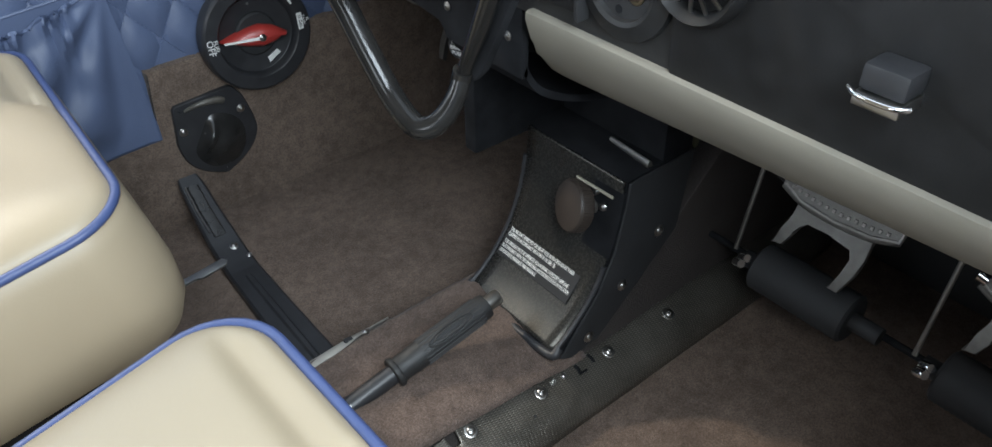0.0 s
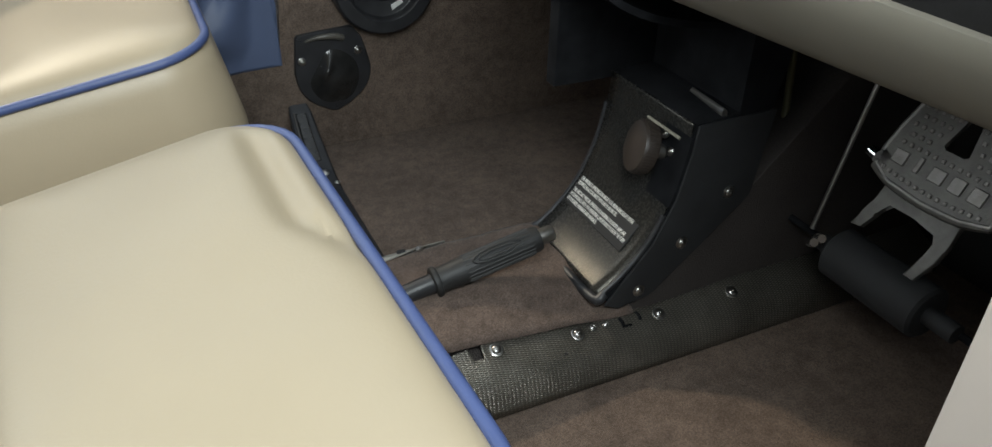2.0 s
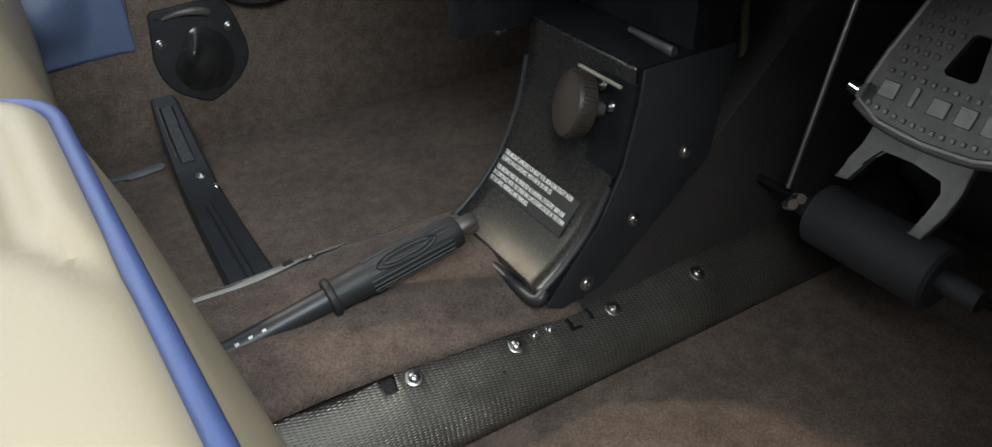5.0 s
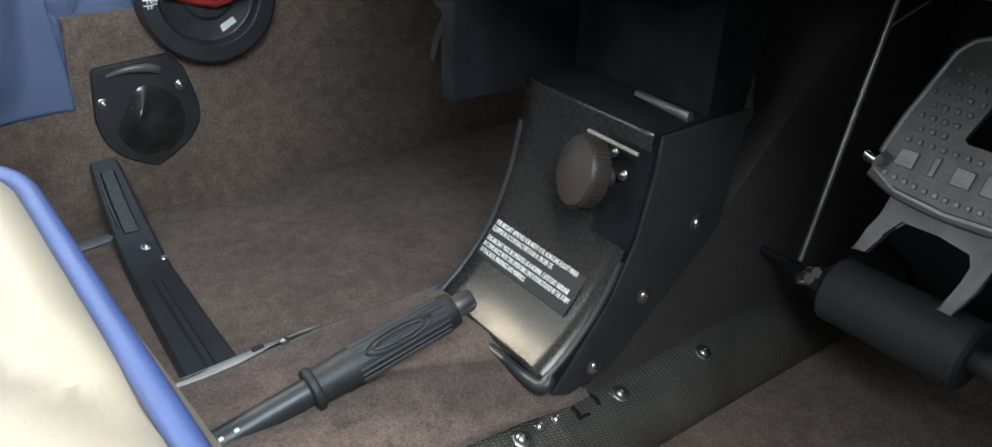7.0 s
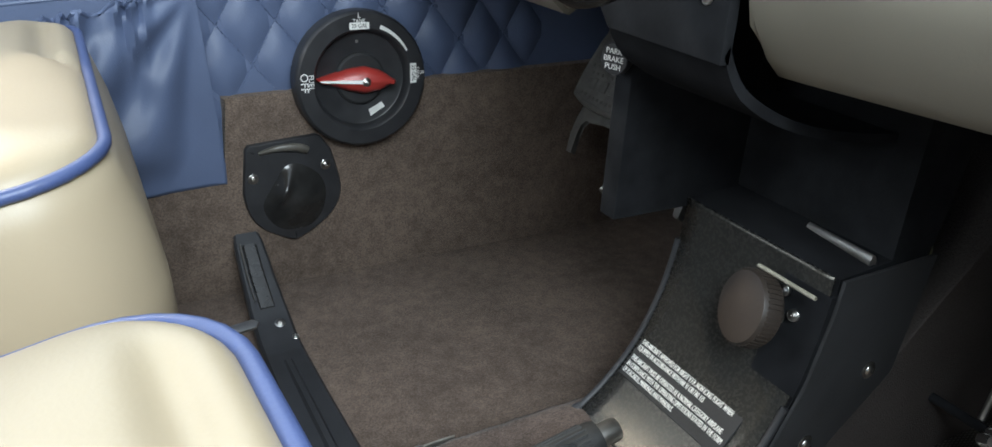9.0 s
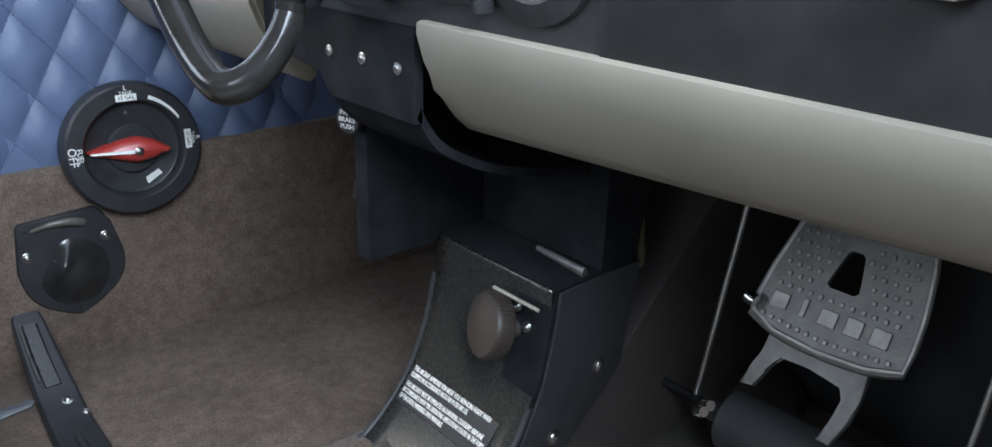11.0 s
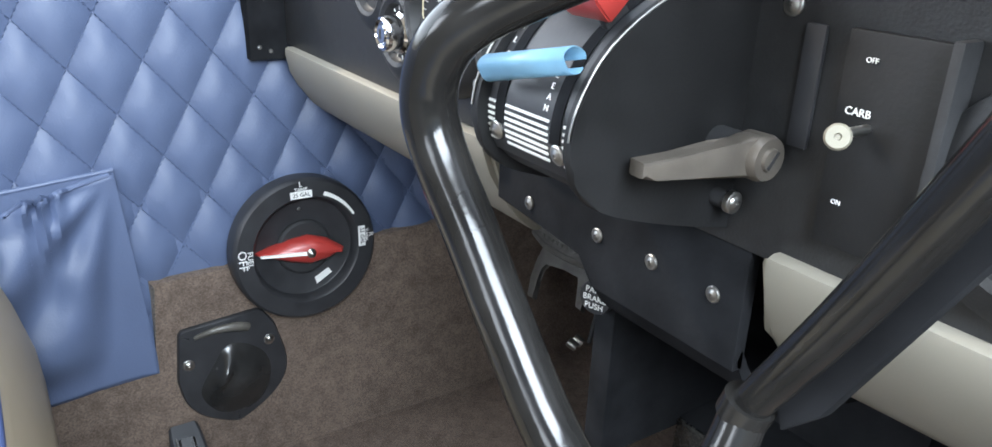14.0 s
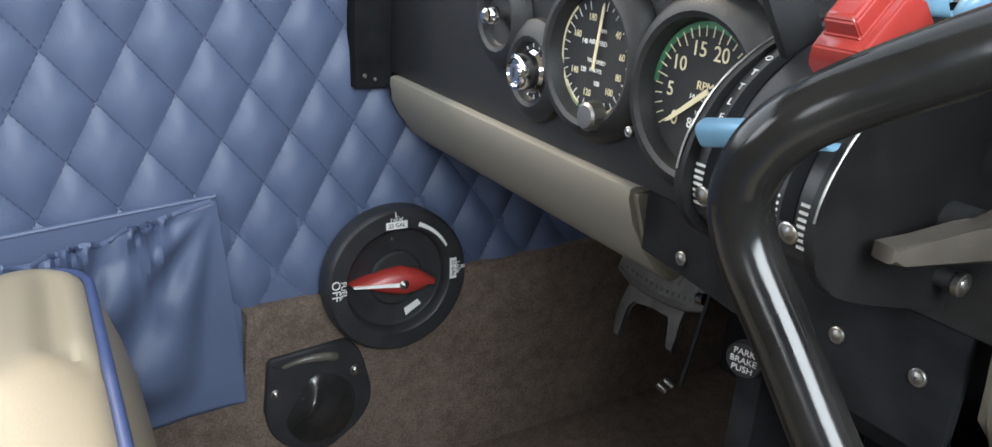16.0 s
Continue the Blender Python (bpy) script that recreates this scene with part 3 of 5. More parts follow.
def seat(name, y0, y1, xf, zf, slope, yaw, label, belly=0.0):
    s = thing(name, label, "seat", "front seats", m=at(xf - 0.2, (y0 + y1) / 2, 0.02))
    xb = xf - 0.50
    yc = (y0 + y1) / 2
    lean = at(xf, yc, zf) @ Matrix.Rotation(radians(yaw), 4, "Z") @ Matrix.Rotation(-math.atan(slope), 4, "Y") @ at(-xf, -yc, 0)
    plan = rounded(xb, xf, y0, y1, [0.055, 0.02, 0.02, 0.055], 8)
    bm = bmesh.new()
    rings = []
    for out, h in ((-0.035, -0.150), (-0.004, -0.142), (0.006, -0.122), (0.009, -0.090), (0.007, -0.050), (0.003, -0.020), (-0.001, -0.004), (-0.006, 0.0), (-0.03, 0.0)):
        swell = belly * max(out, 0) / 0.009
        rings.append([bm.verts.new((p.x + (swell if p.y < yc and p.x > xf - 0.06 else 0), p.y, h)) for p in inset(plan, -out)])
    for a, b in zip(rings, rings[1:]):
        for k in range(len(a)):
            bm.faces.new((a[k], a[(k + 1) % len(a)], b[(k + 1) % len(a)], b[k]))
    bm.faces.new(rings[0])
    bm.faces.new(rings[-1])
    part("cushion_side", moved(bm, lean), CREAM, s, "cream leather side band")
    part("piping", moved(tube([(p.x, p.y, 0.001) for p in inset(plan, 0.001)], 0.0040, 12, closed=True), lean), PIPE, s, "blue welted piping")
    lv = [(0.0, -0.004), (0.002, 0.003), (0.008, 0.009), (0.02, 0.014), (0.045, 0.019)]
    xs = xf - 0.195
    part("front_panel", moved(soft_top(xs, xf - 0.0035, y0 + 0.0035, y1 - 0.0035, 0.052), lean), CREAM, s)
    wing = 0.085
    for a, b in ((y0, y0 + wing), (y1 - wing, y1)):
        part("side_bolster", moved(pillow(inset(rounded(xb, xs + 0.004, a, b, 0, 4), 0.006), lv[:4]), lean), CREAM, s)
    part("insert", moved(pillow(inset(rounded(xb, xs + 0.006, y0 + wing - 0.005, y1 - wing + 0.005, 0, 4), 0.002), [(0.0, -0.008), (0.002, -0.002), (0.01, 0.002)]), lean), BLUE, s, "blue quilted seat insert")
    part("seat_pan", box((xb + 0.03, y0 + 0.03, zf - 0.26), (xf - 0.05, y1 - 0.03, zf - 0.135), 0.01), MATTE, s, "black metal seat pan")
    for y in (y0 + 0.06, y1 - 0.08):
        part("leg", box((xb + 0.04, y, 0.012), (xf - 0.08, y + 0.02, zf - 0.25), 0.003), MATTE, s)
    return s


seat("copilot_seat", -0.475, -0.075, -0.2965, 0.342, 0.19, 2.2, "cream leather seat cushion with blue piping beside the doorway", 0.009)
seat("pilot_seat", 0.078, 0.475, -0.321, 0.338, 0.17, -1.0, "cream leather seat cushion with blue piping beside the quilted wall")
lever = thing("seat_latch_lever", "bare metal seat latch lever under the cushion", "lever", m=at(-0.29, 0.24, 0.12))
part("bar", extrude([(-0.360, 0.224), (-0.290, 0.2345), (-0.262, 0.2390), (-0.258, 0.2350), (-0.226, 0.2405), (-0.222, 0.2480), (-0.226, 0.2540), (-0.290, 0.2440), (-0.360, 0.2340)], "z", 0.1185, 0.1210, 0.0006), DULL, lever)
part("pivot_bracket", box((-0.37, 0.222, 0.06), (-0.34, 0.246, 0.13), 0.003), MATTE, lever)

# ---- floor tunnel between the seats ----
TUN = [(-0.117, 0), (-0.112, 0.024), (-0.104, 0.040), (-0.092, 0.052), (-0.074, 0.058), (0.074, 0.058), (0.092, 0.052), (0.108, 0.038), (0.122, 0)]


def sink(x):
    """How far the right shoulder of the tunnel keeps its height, along it."""
    return float(np.interp(x, (-0.14, -0.035, 0.06, 0.11, 0.17, 0.30), (1.0, 0.79, 0.68, 0.70, 0.76, 0.76)))


bm = bmesh.new()
rows = [[bm.verts.new((x, y, z * (sink(x) if y < 0 else 1) - (0.003 if 0 < abs(y) < 0.1 else 0))) for y, z in TUN] for x in [-1.0] + [-0.2 + 0.02 * k for k in range(35)]]
for a, b in zip(rows, rows[1:]):
    for k in range(len(TUN) - 1):
        bm.faces.new((a[k], a[k + 1], b[k + 1], b[k]))
bm.faces.new(rows[0])
bm.faces.new(rows[-1])
tagged(part("tunnel", bm, UNDERCARPET), "low carpeted tunnel along the cabin floor", "tunnel", kind="structure")
bm = bmesh.new()
rows = []
for i in range(57):
    x = -0.62 + 0.66 * i / 56
    rows.append([bm.verts.new((x, y, (0.060 + 0.018 * (1 - (abs(y) / (0.085 if y < 0 else 0.102)) ** 12)) * (1 - (1 - sink(x)) * ramp(-y / 0.075)) + 0.0035 * noise.noise(Vector((x * 16, y * 22, 0))) + 0.004 * math.exp(-((y + 0.045 + 0.04 * math.sin(x * 9)) / 0.012) ** 2))) for y in [-0.080 + (0.166 + 0.0015 * math.sin(x * 210) + 0.003 * ramp((x + 0.10) / 0.05)) * k / 30 for k in range(31)]])
for a, b in zip(rows, rows[1:]):
    for k in range(30):
        bm.faces.new((a[k], a[k + 1], b[k + 1], b[k]))
tagged(part("tunnel_carpet", bm, TUNNELCARPET), "rumpled brown carpet strip laid over the tunnel", "carpet").modifiers.new("thickness", "SOLIDIFY").thickness = 0.004


def knurl(name, color):
    """Aluminium sheet with a fine pressed diamond pattern, part worn black."""
    m = mat(name, color, 0.4, 0.85, var=0.25, scale=40, stain=0.35, sscale=12)
    nt = m.node_tree
    tc = nt.nodes.new("ShaderNodeTexCoord")
    hs = []
    for ang in (13, -15):
        mp = nt.nodes.new("ShaderNodeMapping")
        mp.inputs["Rotation"].default_value = (radians(-50), 0, radians(ang))
        nt.links.new(tc.outputs["Object"], mp.inputs["Vector"])
        w = nt.nodes.new("ShaderNodeTexWave")
        w.bands_direction = "Y"
        w.inputs["Scale"].default_value = 150
        nt.links.new(mp.outputs[0], w.inputs["Vector"])
        hs.append(w)
    mx = nt.nodes.new("ShaderNodeMath")
    mx.operation = "MULTIPLY"
    nt.links.new(hs[0].outputs["Fac"], mx.inputs[0])
    nt.links.new(hs[1].outputs["Fac"], mx.inputs[1])
    worn = nt.nodes.new("ShaderNodeMapRange")
    worn.inputs["From Min"].default_value, worn.inputs["From Max"].default_value = 0.1, 0.75
    worn.inputs["To Min"].default_value, worn.inputs["To Max"].default_value = 0.5, 1.15
    nt.links.new(mx.outputs[0], worn.inputs["Value"])
    tint = nt.nodes.new("ShaderNodeVectorMath")
    tint.operation = "SCALE"
    base = nt.nodes["Principled BSDF"].inputs["Base Color"]
    nt.links.new(base.links[0].from_socket, tint.inputs[0])
    nt.links.new(worn.outputs[0], tint.inputs["Scale"])
    nt.links.new(tint.outputs[0], base)
    bp = nt.nodes.new("ShaderNodeBump")
    bp.inputs["Strength"].default_value, bp.inputs["Distance"].default_value = 0.7, 0.0011
    nt.links.new(mx.outputs[0], bp.inputs["Height"])
    nt.links.new(bp.outputs[0], nt.nodes["Principled BSDF"].inputs["Normal"])
    return m


KNURL = knurl("pressed_pattern_aluminium", (0.35, 0.325, 0.28))


def top_edge(x):
    """How far up the right cover reaches: a lower length, a notch, then a tab with a round corner."""
    if x < -0.1525:
        return -0.0790 - 0.002 * math.sin(x * 60)
    if x < -0.1415:
        return -0.0910
    u = 1 - min((x + 0.1415) / 0.014, 1)
    return -0.0690 - 0.012 * (1 - math.sqrt(max(1 - u * u, 0)))


rc = thing("tunnel_edge_cover", "pressed-pattern aluminium edge cover with screws beside the tunnel", "cover", "tunnel edge covers", m=at(-0.1, -0.1, 0.02))
RPROF = [(-0.1200, 0.001), (-0.1186, 0.012), (-0.1162, 0.025), (-0.1130, 0.0355), (-0.108, 0.044), (-0.101, 0.0505), (-0.094, 0.0555), (-0.087, 0.0595), (-0.080, 0.0625), (-0.066, 0.0680)]
xs = [-0.60 + 0.02 * k for k in range(22)] + [-0.1645 + 0.0015 * k for k in range(34)] + [-0.11 + 0.02 * k for k in range(30)]
bm = bmesh.new()
rows = []
for x in sorted(set(round(q, 4) for q in xs)):
    top = top_edge(x)
    rows.append([bm.verts.new((x, min(y, top), float(np.interp(min(y, top), [q[0] for q in RPROF], [q[1] for q in RPROF])) * sink(x) + 0.0016)) for y, z in RPROF])
for a, b in zip(rows, rows[1:]):
    for k in range(len(RPROF) - 1):
        if (a[k].co - a[k + 1].co).length > 1e-5 or (b[k].co - b[k + 1].co).length > 1e-5:
            bm.faces.new((a[k], a[k + 1], b[k + 1], b[k]))
bmesh.ops.remove_doubles(bm, verts=bm.verts, dist=1e-5)
part("sheet", bm, KNURL, rc).modifiers.new("thickness", "SOLIDIFY").thickness = 0.0014
for x, y in ((-0.127, -0.0862), (-0.034, -0.0872), (0.068, -0.0872), (0.164, -0.0910)):
    z = float(np.interp(y, [q[0] for q in RPROF], [q[1] for q in RPROF])) * sink(x) + 0.0026
    screw(rc, (x, y, z), (0, -0.45, 1), 0.0050)
for x in (-0.014, 0.002):
    screw(rc, (x, -0.0840, 0.0612 * sink(x) + 0.002), (0, -0.45, 1), 0.0026, name="rivet")
def cover_z(x, y):
    return float(np.interp(y, [q[0] for q in RPROF], [q[1] for q in RPROF])) * sink(x) + 0.0016


for x, y0, y1 in ((0.021, -0.0900, -0.0800), (0.044, -0.0880, -0.0770)):
    z0, z1 = cover_z(x, y0), cover_z(x, y1)
    part("slot", tube([(x, y0, z0), (x + 0.0015, (y0 + y1) / 2, (z0 + z1) / 2), (x, y1, z1)], 0.0022, 8, wide=0.35, side=(1, 0, 0)), PITCH, rc)
part("slot", tube([(0.0195, -0.0905, cover_z(0.0195, -0.0905)), (0.031, -0.0905, cover_z(0.031, -0.0905))], 0.0016, 8, wide=0.5, side=(0, 1, 0)), PITCH, rc)
part("drilled_hole", lathe([(0, 0), (0.0016, 0), (0.0016, 0.0006), (0, 0.0006)], 12, at(-0.056, -0.103, 0.0490 * sink(-0.056) + 0.0022)), MATTE, rc)

lc = thing("tunnel_edge_cover", "scuffed bare aluminium edge strip beside the tunnel carpet", "cover", "tunnel edge covers", m=at(-0.3, 0.085, 0.06))
bm = bmesh.new()
rows = []
for k in range(61):
    x = -0.60 + 0.49 * k / 60
    w = 0.012 * (1 - ramp((x + 0.185) / 0.075)) + 0.0015
    bow = 0.0045 * math.exp(-((x + 0.15) / 0.05) ** 2)
    rows.append([bm.verts.new((x, y, z)) for y, z in ((0.0900 + bow, 0.040), (0.0890 + bow, 0.066), (0.0875 + bow, 0.0745), (0.0875 + bow - w, 0.0785 + 0.0006 * math.sin(x * 70)))])
for a, b in zip(rows, rows[1:]):
    for k in range(3):
        bm.faces.new((a[k], a[k + 1], b[k + 1], b[k]))
part("sheet", bm, STRIPMETAL, lc).modifiers.new("thickness", "SOLIDIFY").thickness = 0.0014
part("notch", box((-0.168, 0.0830, 0.0735), (-0.158, 0.0900, 0.0790), 0.0015), MATTE, lc)
screw(lc, (-0.142, 0.0855, 0.0775), (0, 0.3, 1), 0.0032)

# ---- cross rails in front of the seats ----
def ribbon(rows, thick):
    """A bent bar of box section: rows of (x0, x1, y, z) along its upper face."""
    bm = bmesh.new()
    rings = []
    for x0, x1, y, z in rows:
        e = 0.003
        rings.append([bm.verts.new(p) for p in ((x0, y, z - thick), (x0, y, z - e), (x0 + e, y, z), (x1 - e, y, z), (x1, y, z - e), (x1, y, z - thick))])
    for a, b in zip(rings, rings[1:]):
        for k in range(6):
            bm.faces.new((a[k], a[(k + 1) % 6], b[(k + 1) % 6], b[k]))
    bm.faces.new(rings[0])
    bm.faces.new(rings[-1])
    return bm


long_rail = thing("floor_rail", "black painted metal rail with an upturned end across the footwell floor", "rail", "floor rails", m=at(-0.18, 0.3, 0))
part("beam", ribbon([(-0.206, -0.156, 0.122, 0.016), (-0.203, -0.157, 0.250, 0.016), (-0.200, -0.157, 0.345, 0.017)], 0.016), BLACK, long_rail)
part("centre_ridge", ribbon([(-0.187, -0.176, 0.124, 0.0185), (-0.185, -0.174, 0.330, 0.0190)], 0.004), BLACK, long_rail)
part("upturned_end", ribbon([(-0.200, -0.157, 0.345, 0.017), (-0.199, -0.157, 0.375, 0.020), (-0.198, -0.157, 0.410, 0.032), (-0.196, -0.159, 0.450, 0.054), (-0.194, -0.161, 0.488, 0.079), (-0.192, -0.163, 0.4985, 0.086)], 0.014), BLACK, long_rail)
part("end_recess", ribbon([(-0.188, -0.168, 0.412, 0.0345), (-0.188, -0.169, 0.450, 0.0560), (-0.187, -0.169, 0.484, 0.0785)], 0.004), GLOSS, long_rail, "shiny inset face")
part("bright_edge", tube([(-0.1895, 0.420, 0.0400), (-0.1895, 0.450, 0.0570), (-0.1880, 0.484, 0.0795)], 0.0010, 6), DULL, long_rail)
screw(long_rail, (-0.171, 0.390, 0.0245), (0, -0.3, 1), 0.0042)
screw(long_rail, (-0.161, 0.366, 0.0190), (0, -0.2, 1), 0.0026)
short_rail = thing("floor_rail", "black painted metal rail with an end bracket across the footwell floor", "rail", "floor rails", m=at(-0.168, -0.3, 0))
part("beam", ribbon([(-0.196, -0.148, -0.500, 0.016), (-0.190, -0.148, -0.135, 0.016)], 0.016), BLACK, short_rail)
part("end_bracket", extrude([(-0.141, 0.010), (-0.122, 0.010), (-0.1215, 0.0215), (-0.124, 0.0235), (-0.139, 0.0185)], "x", -0.174, -0.150, 0.0015), BLACK, short_rail)
screw(short_rail, (-0.158, -0.148, 0.0165), (0, 0, 1), 0.0050)
screw(short_rail, (-0.172, -0.440, 0.0165), (0, 0, 1), 0.0030)

# ---- flap handle ----
flap = thing("flap_handle", "black flap lever with a ribbed rubber grip", "lever", m=at(-0.33, 0.0, 0.06))
A, B = Vector((-0.157, 0.003, 0.0905)), Vector((-0.036, 0.0, 0.1165))
d = (B - A)
part("shaft", tube([(-0.60, 0.004, 0.000), (-0.36, 0.004, 0.048), tuple(A)], 0.0105, 16), BLACK, flap)
prof = [(0.0, -0.001), (0.0150, -0.001), (0.0166, 0.0005), (0.0168, 0.004), (0.0160, 0.0055), (0.0140, 0.0062), (0.0138, 0.012), (0.0140, 0.020), (0.0146, 0.024), (0.0146, 0.055), (0.0142, 0.09), (0.0143, 0.117), (0.0134, 0.122), (0.009, 0.1235), (0, 0.1235)]
GM = at(*A) @ d.to_track_quat("Z", "Y").to_matrix().to_4x4()
grip = part("grip", lathe(prof, 28, GM), RUBBER, flap, "ribbed black rubber grip")
for k in range(20):
    a = 2 * math.pi * k / 20
    part("rib", tube([GM @ Vector((0.0143 * math.cos(a), 0.0143 * math.sin(a), z)) for z in (0.036, 0.075, 0.112)], 0.0011, 6), RUBBER, grip)
for w, l in ((0.0065, 0.028), (0.0035, 0.021)):
    up = GM.to_3x3().inverted() @ Vector((0.0, -0.55, 0.85))
    ang = math.atan2(up.y, up.x)
    ring = []
    for k in range(24):
        t = 2 * math.pi * k / 24
        a = ang + w / 0.015 * math.cos(t)
        ring.append(GM @ Vector((0.0158 * math.cos(a), 0.0158 * math.sin(a), 0.072 + l * math.sin(t))))
    part("oval_bead", tube(ring, 0.0012, 6, closed=True), RUBBER, grip)
part("button", lathe([(0, 0), (0.0090, 0), (0.0090, 0.016), (0.0080, 0.0185), (0, 0.019)], 24, GM @ at(0, 0, 0.121)), DULL, flap, "grey release button")
for k in range(7):
    part("print_bar", box((-0.0016, -0.0012, 0), (0.0016, 0.0012, 0.0003)), WHITE, flap, m=at(-0.285 + 0.011 * k + (0.006 if k > 3 else 0), -0.0035, 0.0755 + 0.0021 * k) @ pose(0, 0, 0, 25, -9, 0))

# ---- pedestal and its curved console plate ----
ped = thing("pedestal", "black centre pedestal running down from the panel", "pedestal", m=at(0.1, 0, 0.0))
part("carpet_side", extrude([(0.03, 0.05), (0.075, 0.075), (0.12, 0.12), (0.175, 0.17), (0.3, 0.30), (0.48, 0.36), (0.48, 0.0), (0.02, 0.0)], "y", -0.0740, 0.079, 0.003), UNDERCARPET, ped, "carpet cladding, coloured dark for shade")
front = [(0.0, 0.074), (0.028, 0.096), (0.056, 0.130), (0.077, 0.178), (0.087, 0.230), (0.089, 0.258)]
part("body", extrude(front + [(0.140, 0.262), (0.140, 0.60), (0.22, 0.60), (0.19, 0.30), (0.165, 0.175), (0.12, 0.118), (0.06, 0.066), (0.01, 0.066)], "y", -0.0725, 0.0755), PITCH, ped)
cons = thing("console_plate", "curved black crackle-finish console plate with a placard", "console", m=at(0.03, 0, 0.08))
fp = smooth_path([(x, 0, z) for x, z in front], 5)
bm = bmesh.new()
rows = [[bm.verts.new((p.x - 0.002, y, p.z + 0.001)) for y in [-0.0705 + 0.1445 * k / 8 for k in range(9)]] for p in fp]
for a, b in zip(rows, rows[1:]):
    for k in range(8):
        bm.faces.new((a[k], a[k + 1], b[k + 1], b[k]))
part("plate", bm, CONSOLE, cons).modifiers.new("thickness", "SOLIDIFY").thickness = 0.002
for y, top in ((-0.0712, 0.166), (0.0745, 0.226)):
    part("edge_bead", tube([(p.x - 0.003, y, p.z + 0.002) for p in fp if p.z < top], 0.0030, 10), BLACK, cons)
part("bottom_lip", tube(smooth_path([(0.004, -0.0712, 0.078), (-0.005, -0.067, 0.072), (-0.007, 0.0, 0.071), (-0.005, 0.070, 0.072), (0.004, 0.0745, 0.078)], 5), 0.0055, 10), BLACK, cons)
part("side_flange", extrude([(0.004, 0.066), (0.02, 0.058), (0.06, 0.064), (0.115, 0.112), (0.172, 0.163), (0.185, 0.26), (0.089, 0.258), (0.087, 0.230), (0.077, 0.178), (0.056, 0.130), (0.028, 0.096)], "y", -0.0770, -0.0742, 0.0006), MATTE, cons)
for x, z in ((0.044, 0.075), (0.091, 0.124), (0.142, 0.174)):
    screw(cons, (x, -0.0774, z), (0, -1, 0.1), 0.0048)
PM = frame_m((0.0475, 0.010, 0.1190), (0.0, -1, 0.0), (0.62, 0, 0.78)) @ at(0, 0, 0.0048)
plc = part("placard", box((-0.059, -0.016, -0.001), (0.059, 0.021, 0.0005), 0.0004, 1), MATTE, cons, "black placard with white lettering", m=PM)
LINES = ("THIS AIRCRAFT APPROVED FOR NIGHT V.F.R. NON-ICING FLIGHT WHEN", "EQUIPPED IN ACCORDANCE WITH FAR 91 OR FAR 135.", "",
         "THIS AIRCRAFT MUST BE OPERATED AS A NORMAL CATEGORY AIRPLANE", "IN COMPLIANCE WITH THE OPERATING LIMITATIONS STATED IN THE FORM", "OF PLACARDS, MARKINGS AND MANUALS.")
for k, body in enumerate(LINES):
    if body:
        text(body, 0.0064, PM @ at(-0.0565, 0.0170 - 0.0060 * k + (0.0025 if k > 2 else 0), 0.0007), WHITE, plc, align="LEFT", wide=0.505)
knob = thing("trim_wheel", "large brown knurled trim wheel on the console", "trim wheel", m=at(0.08, -0.035, 0.227))
KN = Vector((-0.92, 0.28, 0.27)).normalized()
KM = at(*(Vector((0.052, -0.027, 0.222)) - KN * 0.037)) @ KN.to_track_quat("Z", "Y").to_matrix().to_4x4()
part("disc", lathe([(0.0, 0.018), (0.020, 0.018), (0.020, 0.020), (0.0265, 0.021), (0.0275, 0.024), (0.0275, 0.034), (0.026, 0.037), (0.018, 0.0385), (0, 0.0385)], 48, KM), BROWN, knob)
for k in range(48):
    a = 2 * math.pi * k / 48
    part("knurl_ridge", box((0.0265, -0.0008, 0.0235), (0.0284, 0.0008, 0.0345)), BROWN, knob, m=KM @ Matrix.Rotation(a, 4, "Z"))
part("stem", lathe([(0.008, 0), (0.008, 0.019)], 20, KM), DULL, knob)
slot = thing("console_slot", "dark reflection laid on as a sheet, with a bright edge, on the console", "slot", m=at(0.07, -0.05, 0.24))
part("bright_edge", tube([(0.068, -0.022, 0.249), (0.072, -0.070, 0.246)], 0.0016, 8), IVORY, slot)
# Black sheet just proud of the plate, drawing its dark reflection; nothing is cut.
cut = [(p.x - 0.0045, p.z + 0.001) for p in fp if 0.158 < p.z < 0.248]
part("recess", extrude(cut + [(x + 0.006, z) for x, z in reversed(cut)], "y", -0.0735, -0.0330), PITCH, slot, "dark sheet for the reflection on the console")
for y, z in ((-0.040, 0.236), (-0.052, 0.222)):
    screw(slot, (0.0775, y, z), (-1, -0.2, 0.3), 0.003)
part("grey_strip", tube([(0.131, -0.008, 0.258), (0.123, -0.070, 0.261)], 0.007, 10, wide=0.45, side=(0, 0, 1)), DULL, slot)

# ---- instrument panel ----
panel = thing("instrument_panel", "black crackle instrument panel with round bezels", "instrument panel", m=at(-0.03, 0.0, 0.48))
part("board", box((-0.034, -0.498, 0.466), (-0.02, 0.525, 0.74), 0.002), CRACKLE, panel)
part("side_flange", box((-0.070, 0.5185, 0.452), (-0.033, 0.5400, 0.74), 0.001), PITCH, panel, "black flange along the side wall")
for x, z in ((-0.061, 0.4645), (-0.0505, 0.4605)):
    screw(panel, (x, 0.5183, z), (0, -1, 0), 0.0014, STEEL)
part("centre_plate", extrude([(-0.052, 0.405), (0.050, 0.405), (0.062, 0.421), (0.1455, 0.428), (0.1455, 0.470), (-0.052, 0.470)], "x", -0.0325, -0.025, 0.001), PITCH, panel)
under = [(p.x, p.z) for p in smooth_path([(-0.030, 0, 0.409), (-0.012, 0, 0.384), (0.030, 0, 0.362), (0.085, 0, 0.348), (0.145, 0, 0.340)], 4)]
